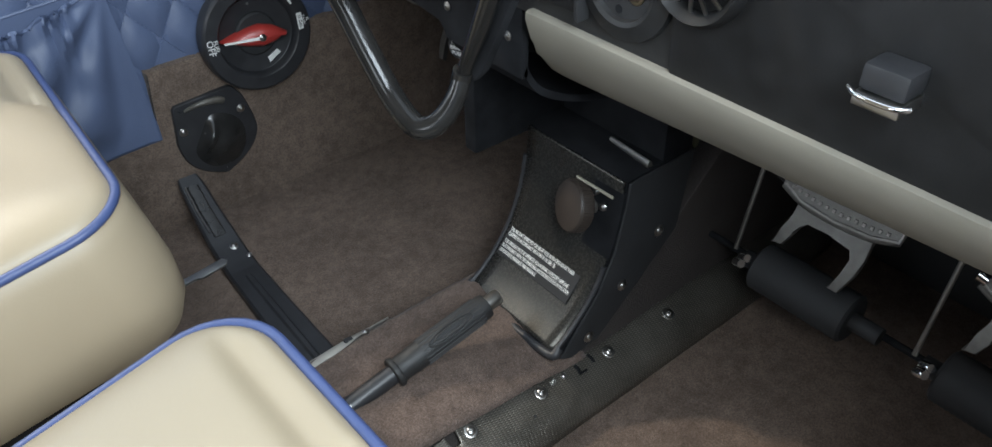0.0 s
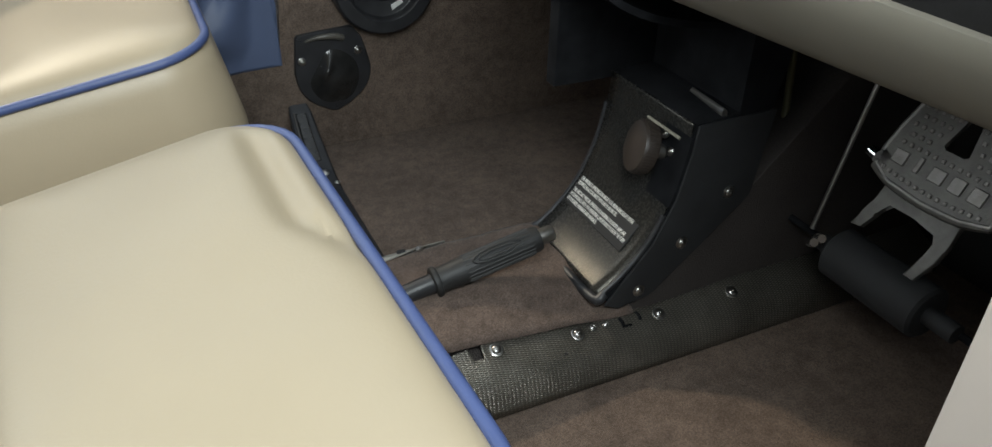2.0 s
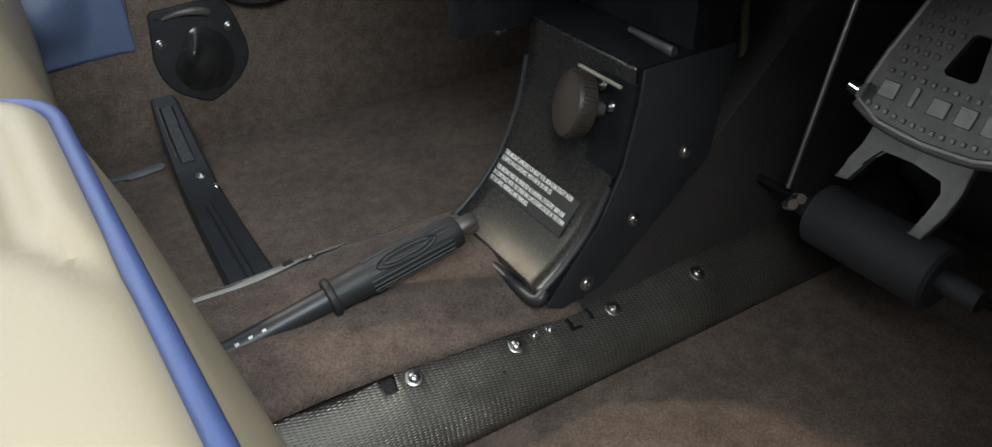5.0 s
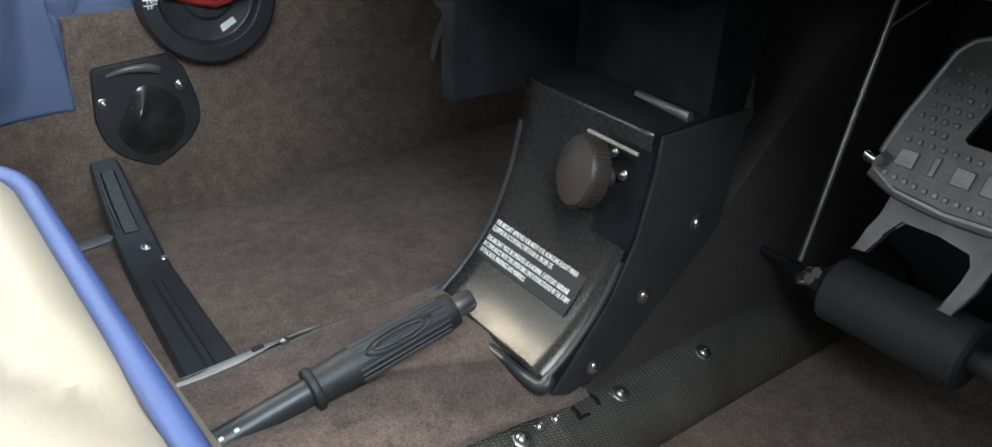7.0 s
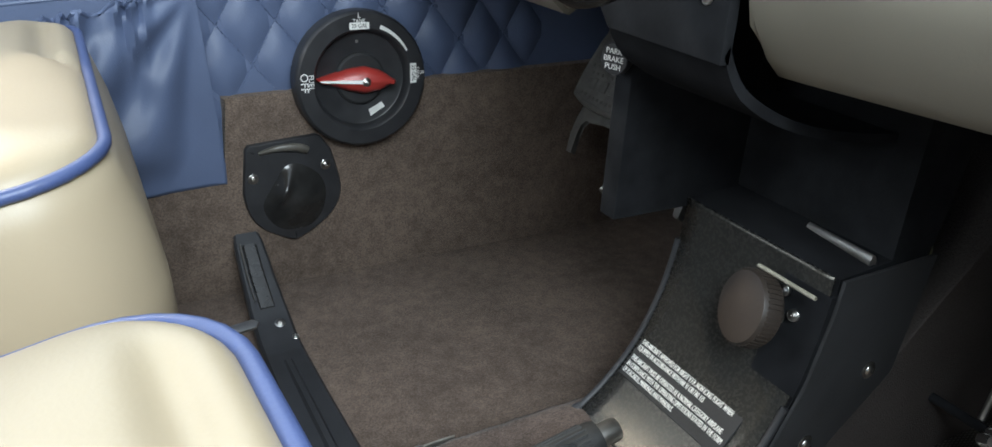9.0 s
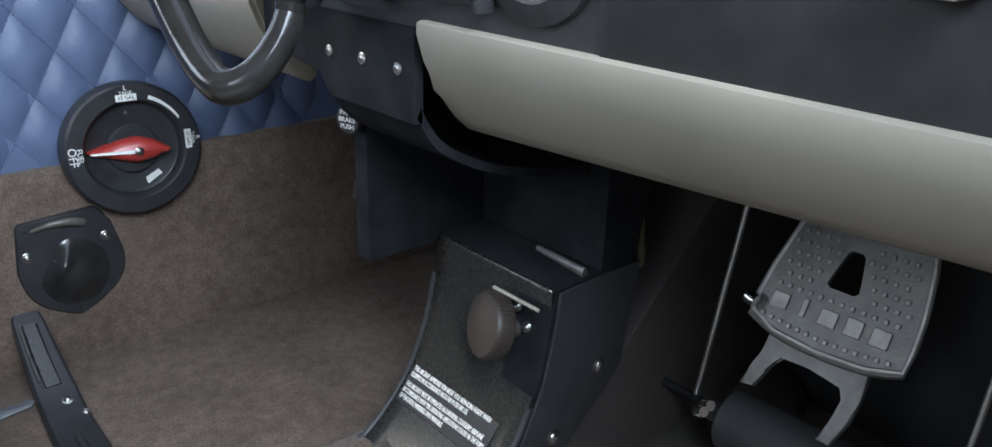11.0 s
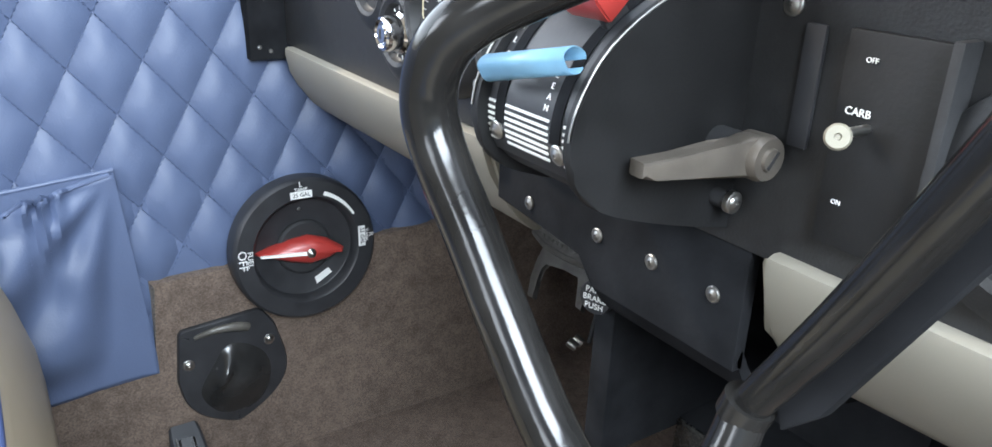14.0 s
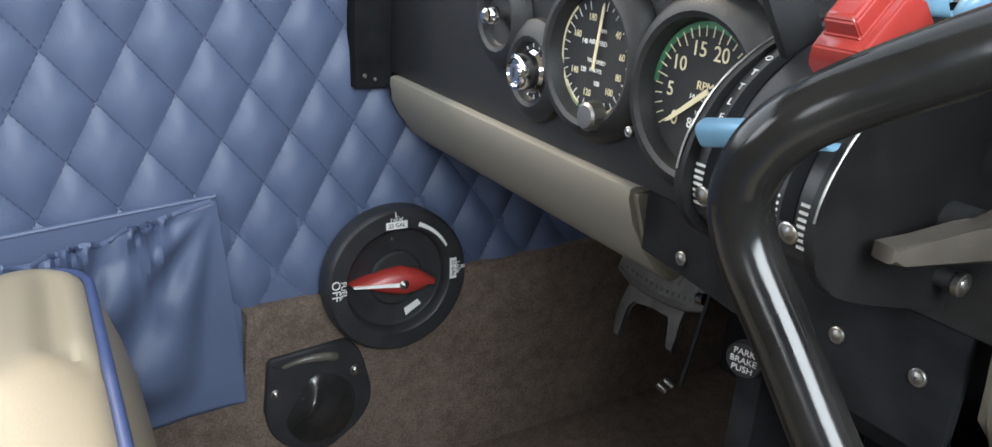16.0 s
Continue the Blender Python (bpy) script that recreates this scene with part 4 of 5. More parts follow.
part("underside", extrude(under + [(x + 0.003, z + 0.006) for x, z in reversed(under)], "y", -0.052, 0.0560), PITCH, panel)
for y, z in ((0.111, 0.435), (0.048, 0.437), (0.006, 0.438), (-0.035, 0.438)):
    screw(panel, (-0.0327, y, z), (-1, 0, 0), 0.0029, DULL)


def lip(name, y0, y1, ya, yb, label, dz=0.0):
    """A padded lower edge: y0, y1 along the top, ya, yb along the bottom."""
    t = thing(name, label, "panel trim", "panel lower edges", m=at(-0.04, (y0 + y1) / 2, 0.44))
    bm = bmesh.new()
    prof = [(-0.010, 0.471), (-0.0385, 0.4725), (-0.0415, 0.4710), (-0.0415, 0.465), (-0.0340, 0.447), (-0.0210, 0.427), (-0.0050, 0.408), (0.0080, 0.3975), (0.0130, 0.3960), (0.0190, 0.400), (0.0190, 0.455)]
    n = 24
    rings = []
    for i in range(n + 1):
        u = i / n
        ring = []
        for k, (x, z) in enumerate(prof):
            f = min(max((0.469 - z) / 0.073, 0), 1)
            a, b = y0 + (ya - y0) * f, y1 + (yb - y1) * f
            y = a + (b - a) * u
            ring.append(bm.verts.new((x, y, z + dz + 0.044 * f * max(-0.06 - y, 0))))
        rings.append(ring)
    m = len(prof)
    for a, b in zip(rings, rings[1:]):
        for k in range(m):
            bm.faces.new((a[k], a[(k + 1) % m], b[(k + 1) % m], b[k]))
    ends = [bm.faces.new(rings[0]), bm.faces.new(rings[-1])]
    bmesh.ops.bevel(bm, geom=[e for f in ends for e in f.edges], offset=0.004, segments=2, affect="EDGES")
    part("padding", bm, LIPGREY, t)
    part("returned_edge", box((0.0135, min(ya, yb) + 0.010, 0.420 + dz), (0.0225, max(ya, yb) - 0.010, 0.440 + dz), 0.001), LIPGREY, t)
    return t


lip("panel_lower_lip", -0.498, -0.063, -0.498, -0.053, "grey-beige padded lower lip of the panel")
lip("panel_lower_lip", 0.147, 0.506, 0.156, 0.540, "grey-beige padded lower lip of the panel beside the wall", -0.006)


def dial(name, y, z, r, label, depth=0.012, face=MATTE):
    t = thing(name, label, "gauge", m=at(-0.034, y, z))
    m = frame_m((-0.0345, y, z), (0, -1, 0), (0, 0, 1))
    part("bezel", lathe([(r + 0.016, 0), (r + 0.015, 0.004), (r + 0.009, depth), (r + 0.004, depth + 0.0015), (r + 0.001, depth), (r, depth - 0.004), (r - 0.001, 0.003)], 48, m), CRACKLE, t)
    part("face", lathe([(r, 0.002), (r, 0.003), (0, 0.003)], 48, m), face, t)
    return t, m


def tick(parent, m, r0, r1, ang, w, material=None, z=0.0034):
    a = radians(ang)
    return part("tick", box((-w / 2, r0, 0), (w / 2, r1, 0.0003)), material or WHITE, parent, m=m @ at(0, 0, z) @ Matrix.Rotation(-a, 4, "Z"))


def band(parent, m, r0, r1, a0, a1, material, name="colour_arc"):
    n = 24
    arc = [(math.sin(radians(a0 + (a1 - a0) * k / n)), math.cos(radians(a0 + (a1 - a0) * k / n))) for k in range(n + 1)]
    return part(name, extrude([(r1 * s, r1 * c) for s, c in arc] + [(r0 * s, r0 * c) for s, c in reversed(arc)], "z", 0.0031, 0.0035), material, parent, m=m)


asi, AM = dial("airspeed_indicator", 0.200, 0.535, 0.038, "black airspeed indicator with cream numerals")
for k in range(33):
    tick(asi, AM, 0.0305 if k % 2 else 0.0285, 0.034, 12 + k * 10.3, 0.0005)
for v, ang in (("180", -18), ("160", -62), ("140", -118), ("40", 50), ("60", 82), ("80", 112), ("100", 142), ("120", 196)):
    a = radians(ang)
    text(v, 0.0062, AM @ at(0.0242 * math.sin(a), 0.0242 * math.cos(a), 0.0034), LUME, asi, wide=0.85)
for v, ang in (("140", -62), ("120", -125), ("100", 172)):
    a = radians(ang)
    text(v, 0.0045, AM @ at(0.0150 * math.sin(a), 0.0165 * math.cos(a), 0.0034), WHITE, asi, wide=0.85)
text("AIRSPEED", 0.0042, AM @ at(0, 0.0085, 0.0034), WHITE, asi)
text("TRUE SPEED", 0.0034, AM @ at(0, -0.003, 0.0034), WHITE, asi)
text("KNOTS", 0.0036, AM @ at(0, -0.0085, 0.0034), WHITE, asi)
text("MPH", 0.0034, AM @ at(0.004, 0.016, 0.0034), WHITE, asi)
band(asi, AM, 0.0352, 0.0365, -125, -40, LUME)
band(asi, AM, 0.0338, 0.0368, 205, 236, LUME)
band(asi, AM, 0.0338, 0.0368, 128, 160, LUME)
band(asi, AM, 0.0352, 0.0365, 140, 230, GREEN)
part("needle", extrude([(-0.0012, -0.008), (0.0012, -0.008), (0.0010, 0.030), (0, 0.033), (-0.0010, 0.030)], "z", 0.0045, 0.0052), LUME, asi, m=AM @ Matrix.Rotation(radians(-8), 4, "Z"))
kb = part("setting_knob", lathe([(0, 0), (0.0085, 0), (0.0085, 0.009), (0.007, 0.0105), (0, 0.011)], 20, AM @ at(0.0150, -0.0325, 0.010)), DULL, asi, "grey knurled setting knob")
for k in range(20):
    part("ridge", box((0.0080, -0.0006, 0.001), (0.0091, 0.0006, 0.009)), DULL, kb, m=AM @ at(0.0150, -0.0325, 0.010) @ Matrix.Rotation(2 * math.pi * k / 20, 4, "Z"))

tach, TM = dial("tachometer", 0.108, 0.530, 0.040, "black tachometer with cream numerals and green arc")
for k in range(26):
    tick(tach, TM, 0.031 if k % 5 else 0.0285, 0.0365, -125 + k * 9.2, 0.0006, LUME)
for v, ang in (("0", -130), ("5", -92), ("10", -55), ("15", -16), ("20", 22), ("25", 60)):
    a = radians(ang)
    text(v, 0.0112, TM @ at(0.0245 * math.sin(a), 0.0245 * math.cos(a), 0.0034), LUME, tach)
text("RPM", 0.0066, TM @ at(0.001, 0.005, 0.0034), LUME, tach)
text("HUNDREDS", 0.0038, TM @ at(0.001, -0.0015, 0.0034), WHITE, tach)
text("HOURS", 0.0035, TM @ at(0.002, -0.0095, 0.0034), WHITE, tach)
text("83", 0.008, TM @ at(-0.005, -0.016, 0.0034), WHITE, tach)
band(tach, TM, 0.0350, 0.0385, -88, 34, GREEN)
part("needle", extrude([(-0.0016, -0.006), (0.0016, -0.006), (0.0012, 0.026), (0, 0.031), (-0.0012, 0.026)], "z", 0.0045, 0.0052), LUME, tach, m=TM @ Matrix.Rotation(radians(128), 4, "Z"))
screw(tach, TM @ Vector((-0.046, -0.030, 0.011)), (-1, 0, 0), 0.0022)

ign, IM = dial("ignition_switch", 0.267, 0.514, 0.020, "black ignition switch plate with a chrome key lock", 0.008)
part("lock_body", lathe([(0.0150, 0.003), (0.0150, 0.006), (0.0128, 0.008), (0.0128, 0.016), (0.0118, 0.0190), (0.0098, 0.0200), (0.0085, 0.0185), (0.0070, 0.0185), (0.0062, 0.0200), (0.0030, 0.0205), (0, 0.0205)], 32, IM), CHROME, ign)
part("key_slot", box((-0.0008, -0.0035, 0.0190), (0.0008, 0.0035, 0.0209)), MATTE, ign, m=IM)
for ang in (-60, -35, -10, 15, 40, 150, 175, 200):
    tick(ign, IM, 0.0160, 0.0188, ang, 0.0010)
kn, NM = dial("primer_pull", 0.314, 0.544, 0.020, "black panel recess with a small chrome knob", 0.008)
part("knob", lathe([(0.004, 0.003), (0.004, 0.010), (0.0065, 0.011), (0.0065, 0.015), (0.005, 0.018), (0.0055, 0.020), (0.003, 0.022), (0, 0.022)], 20, NM @ at(0.004, 0.002, 0)), CHROME, kn)
screw(kn, NM @ Vector((-0.017, 0.002, 0.004)), (-1, 0, 0), 0.0022)
screw(panel, (-0.0342, -0.0535, 0.5715), (-1, 0, 0.1), 0.0032, DULL)
part("channel_strip", box((-0.0365, -0.0710, 0.5180), (-0.0342, -0.0620, 0.5660), 0.0008), BLACK, panel, "plain dark metal strip")
hd, HM = dial("blank_instrument", -0.160, 0.5215, 0.026, "black instrument opening with two brass screws", 0.0065)
for y, z in ((-0.0115, -0.0065), (0.0115, -0.0070)):
    screw(hd, HM @ Vector((y, z, 0.0035)), (-1, 0, 0), 0.0046, BRASS)
for y, z in ((-0.003, -0.0205), (0.004, 0.0060), (0.0195, 0.0075)):
    part("drilled_hole", lathe([(0.0030, 0.0028), (0.0030, 0.0034), (0, 0.0034)], 16, HM @ at(y, z, 0)), PITCH, hd)

# ---- switch panel above ----
swp = thing("switch_panel", "worn ivory switch panel with rocker switches", "switch panel", m=at(-0.04, 0, 0.6))
part("lower_rail", box((-0.049, -0.145, 0.5925), (-0.033, 0.31, 0.5975), 0.0018), IVORY, swp, "chipped ivory rail")
part("plate", box((-0.045, -0.165, 0.597), (-0.033, 0.0130, 0.68), 0.0015), IVORY, swp)
part("edge_bead", tube([(-0.0455, 0.0115, 0.5985), (-0.0455, 0.0115, 0.660)], 0.0016, 8), IVORY, swp)
part("switch_frame", box((-0.0465, -0.160, 0.6085), (-0.044, 0.0045, 0.66), 0.001), BLACK, swp, "chipped black switch surround")
for k, body in enumerate(("", "FUEL\nPUMP", "LANDING\nLIGHT", "ROT\nBCN", "", "")):
    y = -0.0095 - 0.0227 * k
    sw = part("rocker_switch", box((-0.052, y - 0.0086, 0.6105), (-0.046, y + 0.0086, 0.655), 0.001), IVORY if k else RED, swp)
    if body:
        fm = frame_m((-0.0523, y + 0.0005, 0.6165), (0, -1, 0), (0, 0, 1))
        if k != 2:
            part("label_plate", box((-0.0070, -0.0050, -0.0008), (0.0070, 0.0050, 0.0003)), BLACK, sw, m=fm)
        text(body, 0.0042 if k != 2 else 0.0034, fm @ at(0, 0.0020, 0.0006), WHITE if k != 2 else MATTE, sw)
    part("worn_spacer", box((-0.0485, y - 0.0134, 0.6115), (-0.0462, y - 0.0096, 0.6180), 0.0009), IVORY, swp)
screw(swp, (-0.0455, 0.0080, 0.6030), (-1, 0, 0), 0.0026)
part("screw_hole", lathe([(0.0030, 0), (0.0028, 0.0007), (0.0018, 0.0007), (0.0017, 0.0001), (0, 0.0001)], 18, frame_m((-0.0452, -0.0030, 0.6035), (0, -1, 0), (0, 0, 1))), MATTE, swp)
screw(swp, (-0.0385, 0.0260, 0.6070), (-1, 0, 0), 0.0026, BRONZE)
part("cover_surround", box((-0.041, 0.0310, 0.598), (-0.033, 0.105, 0.68), 0.0015), IVORY, swp)
part("round_cover", extrude(rounded(0.038, 0.096, 0.606, 0.664, 0.024, 8), "x", -0.0445, -0.0405, 0.0012), BLACK, swp)

# ---- throttle quadrant ----
quad = thing("throttle_quadrant", "black throttle quadrant with side plates and slots", "throttle quadrant", m=at(-0.08, 0, 0.5))
QO = [(-0.02, 0.586), (-0.055, 0.583), (-0.085, 0.5735), (-0.109, 0.5585), (-0.122, 0.541), (-0.127, 0.524), (-0.124, 0.508), (-0.110, 0.494), (-0.070, 0.481), (-0.02, 0.470)]
QS = [(p.x, p.y) for p in [Vector((q.x, q.z)) for q in smooth_path([(x, 0, z) for x, z in QO], 4)]]
for y in (-0.0380, 0.0255):
    part("side_plate", extrude(QS, "y", y, y + 0.0045, 0.0012), SOOT, quad)
    part("bright_edge", tube([(x - 0.0006, y + (0.001 if y < 0 else 0.0035), z) for x, z in QS[6:21]], 0.0005, 6), DULL, quad)
FACE = [(-0.03 + (x + 0.03) * 0.925, 0.53 + (z - 0.53) * 0.955) for x, z in QS]
part("curved_face", extrude(FACE, "y", -0.0335, 0.0255), MATTE, quad)


def on_face(k, lift):
    """A place on the quadrant's curved face, k along it, and the ways along and out of it."""
    i0 = min(int(k), len(FACE) - 2)
    a, b = Vector(FACE[i0]), Vector(FACE[i0 + 1])
    p = a + (b - a) * (k - i0)
    d = (a - b).normalized()
    n = Vector((-d.y, d.x))
    n = n if n.x < 0 else -n
    p = p + n * lift
    return Vector((p.x, 0, p.y)), Vector((d.x, 0, d.y)), Vector((n.x, 0, n.y))


def face_m(k, y, lift):
    p, d, n = on_face(k, lift)
    return frame_m((p.x, y, p.z), (0, -1, 0), d)


def face_k(z):
    """Where along the curved face it stands at height z, on its front."""
    return min((k / 20 for k in range(160, 560)), key=lambda q: abs(on_face(q, 0)[0].z - z))


arc_pts = [on_face(4 + 0.5 * q, 0.0016)[0] for q in range(43)]
arc_in = [on_face(4 + 0.5 * q, 0.0)[0] for q in range(43)]
strp = part("slotted_plate", extrude([(p.x, p.z) for p in arc_pts] + [(p.x, p.z) for p in reversed(arc_in)], "y", -0.0330, 0.0250), BLACK, quad)
for y in (0.0165, -0.0215):
    sl = [on_face(4 + 0.5 * q, 0.0022)[0] for q in range(36)]
    part("lever_slot", extrude([(p.x, p.z) for p in sl] + [(p.x + 0.004, p.z) for p in reversed(sl)], "y", y - 0.003, y + 0.003), PITCH, quad)
for q in range(7):
    for y0, y1 in ((-0.0168, 0.0125), (-0.0308, -0.0262), (0.0200, 0.0248)):
        part("stripe", box((-(y1 - y0) / 2, -0.00055, 0), ((y1 - y0) / 2, 0.00055, 0.0005)), WHITE, strp, m=face_m(face_k(0.5112 + 0.0025 * q), (y0 + y1) / 2, 0.0017))
for y in (-0.0230, 0.0190):
    p, d, n = on_face(face_k(0.5150), 0.0018)
    screw(quad, (p.x, y, p.z), n, 0.0030)
for q, c in enumerate("THROTTLE"):
    text(c, 0.0042, face_m(6.0 + 1.3 * q, 0.0222, 0.0019), WHITE, strp)
for q, c in enumerate("LEAN"):
    text(c, 0.0036, face_m(face_k(0.5425 - 0.0040 * q), -0.0135, 0.0019), WHITE, strp)
screw(quad, (-0.022, -0.0388, 0.5684), (0, -1, 0), 0.0045)
screw(quad, (-0.045, -0.0480, 0.4900), (0, -1, 0), 0.0034)
part("screw_post", tube([(-0.045, -0.0370, 0.4900), (-0.045, -0.0478, 0.4900)], 0.0040, 14), MATTE, quad)
FLM = frame_m((-0.0486, -0.0525, 0.5140), (1, 0, 0), (0, 0, 1)) @ Matrix.Diagonal((0.83, 0.82, 1.0, 1))
frl = thing("friction_lever", "bare metal friction lever on the quadrant side", "lever", m=at(-0.0486, -0.0525, 0.514))
part("hub", lathe([(0, 0), (0.0115, 0), (0.0118, 0.010), (0.0105, 0.0125), (0.006, 0.0125), (0.0055, 0.0140), (0, 0.0142)], 28, FLM), BRONZE, frl)
part("arm", moved(extrude([(-0.066, -0.0050), (-0.058, -0.0062), (-0.004, -0.0095), (0.002, 0.0112), (-0.008, 0.0112), (-0.015, 0.0085), (-0.024, 0.0058), (-0.066, 0.0026)], "z", 0.001, 0.0105, 0.002), FLM @ Matrix.Rotation(radians(-1), 4, "Z") @ Matrix.Rotation(radians(-9), 4, "Y")), BRONZE, frl)
part("spacer", lathe([(0, -0.0165), (0.0095, -0.0165), (0.0095, 0.0005), (0, 0.0005)], 24, FLM), MATTE, frl)
part("screw_slot", box((-0.005, -0.0008, 0.0136), (0.005, 0.0008, 0.0146)), MATTE, frl, m=FLM @ Matrix.Rotation(radians(50), 4, "Z"))
thr = thing("throttle_lever", "flat black throttle lever standing on the quadrant", "lever", m=at(-0.09, 0.01, 0.57))
part("arm", moved(box((-0.0105, -0.002, -0.02), (0.0105, 0.002, 0.115), 0.001), at(-0.082, 0.0165, 0.572) @ Matrix.Rotation(radians(-36), 4, "Y")), MATTE, thr)
part("grip", tube([(-0.154, -0.002, 0.667), (-0.154, 0.036, 0.667)], 0.010, 16), BLACK, thr)
mix = thing("mixture_lever", "glossy red mixture lever handle on the quadrant", "lever", m=at(-0.10, -0.034, 0.57))
part("arm", moved(box((-0.006, -0.0018, -0.02), (0.006, 0.0018, 0.02), 0.001), at(-0.098, -0.0225, 0.566) @ Matrix.Rotation(radians(-36), 4, "Y")), MATTE, mix)
MXM = at(-0.1135, -0.0310, 0.5850) @ Matrix.Rotation(radians(-45), 4, "Y") @ Matrix.Diagonal((0.84, 0.80, 0.95, 1))
bm = bmesh.new()
rings = [[bm.verts.new((sx * a, sy * b, h)) for sx, sy in ((-1, -1), (1, -1), (1, 1), (-1, 1))] for a, b, h in
         ((0.0175, 0.0130, -0.012), (0.0185, 0.0142, -0.010), (0.0185, 0.0142, 0.000), (0.0150, 0.0115, 0.006), (0.0100, 0.0085, 0.0075), (0.0088, 0.0075, 0.0135), (0.0068, 0.0055, 0.0150))]
for a, b in zip(rings, rings[1:]):
    for k in range(4):
        bm.faces.new((a[k], a[(k + 1) % 4], b[(k + 1) % 4], b[k]))
bm.faces.new(rings[0])
bm.faces.new(rings[-1])
bmesh.ops.bevel(bm, geom=bm.edges[:], offset=0.0007, segments=2, affect="EDGES")
part("handle", moved(bm, MXM), RED, mix, "moulded red plastic handle")


def curl(x, y, z, m, r0, r1, length, turn):
    tg = thing("tape_flag", "curled strip of pale blue masking tape", "tape", "tape flags", m=at(x, y, z))
    bm = bmesh.new()
    n = 18
    rows = []
    for q in range(n + 1):
        a = radians(turn) * q / n
        rows.append([bm.verts.new((r * (1 + 0.12 * math.sin(3 * a)) * math.cos(a), r * math.sin(a), h)) for r, h in ((r0, -length / 2), ((r0 + r1) / 2, 0), (r1, length / 2))])
    for a, c in zip(rows, rows[1:]):
        for k in range(2):
            bm.faces.new((a[k], a[k + 1], c[k + 1], c[k]))
    st = part("strip", bm, TAPE, tg, m=at(x, y, z) @ m)
    st.modifiers.new("thickness", "SOLIDIFY").thickness = 0.0004
    return tg


curl(-0.1275, -0.0105, 0.5478, pose(0, 0, 0, 77, 0, 0), 0.0056, 0.0050, 0.055, 325)
curl(-0.0713, -0.0230, 0.5930, pose(0, 0, 0, 70, 15, 20), 0.0025, 0.0070, 0.014, 330)
curl(-0.0516, -0.0264, 0.5905, pose(0, 0, 0, 40, 30, 40), 0.0020, 0.0065, 0.012, 320)
curl(-0.0850, -0.0080, 0.5890, pose(0, 0, 0, 60, 10, 30), 0.0030, 0.0060, 0.012, 240)
cb = thing("carb_heat_knob", "small pale carburettor heat knob with lettering", "knob", m=at(-0.04, -0.096, 0.533))
CM = frame_m((-0.0345, -0.096, 0.533), (0, -1, 0), (0, 0, 1))
part("shaft", lathe([(0.0018, 0), (0.0018, 0.018)], 14, CM), STEEL, cb)
CK = at(-0.0545, -0.0955, 0.5320) @ Vector((-0.80, -0.50, 0.25)).to_track_quat("Z", "Y").to_matrix().to_4x4()
part("knob", lathe([(0, -0.004), (0.0036, -0.004), (0.0048, -0.0025), (0.0048, 0.0022), (0.0040, 0.0034), (0.0014, 0.0034), (0.0010, 0.0020), (0, 0.0020)], 32, CK), IVORY, cb)
part("guide", box((-0.014, -0.048, 0.0), (0.026, 0.034, 0.004), 0.001), SOOT, cb, m=CM)
part("guide_rail", box((0.027, -0.050, 0.0), (0.031, 0.036, 0.012), 0.001), MATTE, cb, m=CM)
text("CARB", 0.0041, CM @ at(-0.0045, 0.0050, 0.0045), WHITE, cb)
text("ON", 0.0026, CM @ at(-0.006, -0.030, 0.0045), WHITE, cb)
text("OFF", 0.0028, CM @ at(-0.003, 0.024, 0.0045), WHITE, cb)
pk = thing("parking_brake_knob", "black parking brake knob with white lettering", "knob", m=at(0.0, 0.08, 0.375))
KB = frame_m((0.002, 0.082, 0.375), (0.35, -1, 0), (0, 0, 1))
part("knob", lathe([(0, -0.012), (0.008, -0.012), (0.0112, -0.004), (0.0116, 0), (0.0108, 0.002), (0, 0.0022)], 32, KB), BLACK, pk)
# Upright made deeper than it is, to keep light off the pedal behind.
part("bracket", box((0.014, 0.0765, 0.250), (0.142, 0.0955, 0.420), 0.002), PITCH, pk, "black upright bracket, lengthened to block light")
part("shaft", lathe([(0.005, -0.03), (0.005, -0.010)], 14, KB), MATTE, pk)
for k, w in enumerate(("PARK", "BRAKE", "PUSH")):
    text(w, 0.0056, KB @ at(0, 0.0055 - 0.0055 * k, 0.0025), WHITE, pk)

# ---- control wheel ----
yoke = thing("yoke", "black control wheel with a looped tubular horn", "control wheel", m=at(-0.18, -0.25, 0.58))
loop = smooth_path([(-0.090, -0.195, 0.6500), (-0.118, -0.165, 0.6315), (-0.162, -0.118, 0.6030), (-0.184, -0.097, 0.5890), (-0.1980, -0.0832, 0.5782), (-0.2030, -0.0745, 0.5680), (-0.2040, -0.0705, 0.5550), (-0.2030, -0.0745, 0.5415), (-0.2012, -0.0890, 0.5225), (-0.2000, -0.1050, 0.5025), (-0.1980, -0.1240, 0.4800), (-0.1960, -0.1420, 0.4675), (-0.1915, -0.1515, 0.4670), (-0.1835, -0.1570, 0.4735), (-0.1750, -0.1590, 0.4850), (-0.1690, -0.1585, 0.4975)], 7)
part("horn", tube(loop, [0.0106 - 0.0027 * min(k / 28, 1) - 0.0004 * min(max((k - 45) / 14, 0), 1) - 0.0018 * min(max((k - 80) / 24, 0), 1) for k in range(len(loop))], 20), YOKE, yoke, "glossy black tubular horn")
part("collar", tube([(-0.1695, -0.1580, 0.4955), (-0.1690, -0.1595, 0.5005)], 0.0064, 20), YOKE, yoke)
arm = smooth_path([(-0.1690, -0.1590, 0.4985), (-0.1720, -0.1805, 0.5350), (-0.1750, -0.2030, 0.5780), (-0.1770, -0.2210, 0.6150), (-0.150, -0.235, 0.650)], 6)
part("arm", tube(arm, [0.0046 + 0.0008 * min(k, 9) / 9 for k in range(len(arm))], 18), YOKE, yoke)
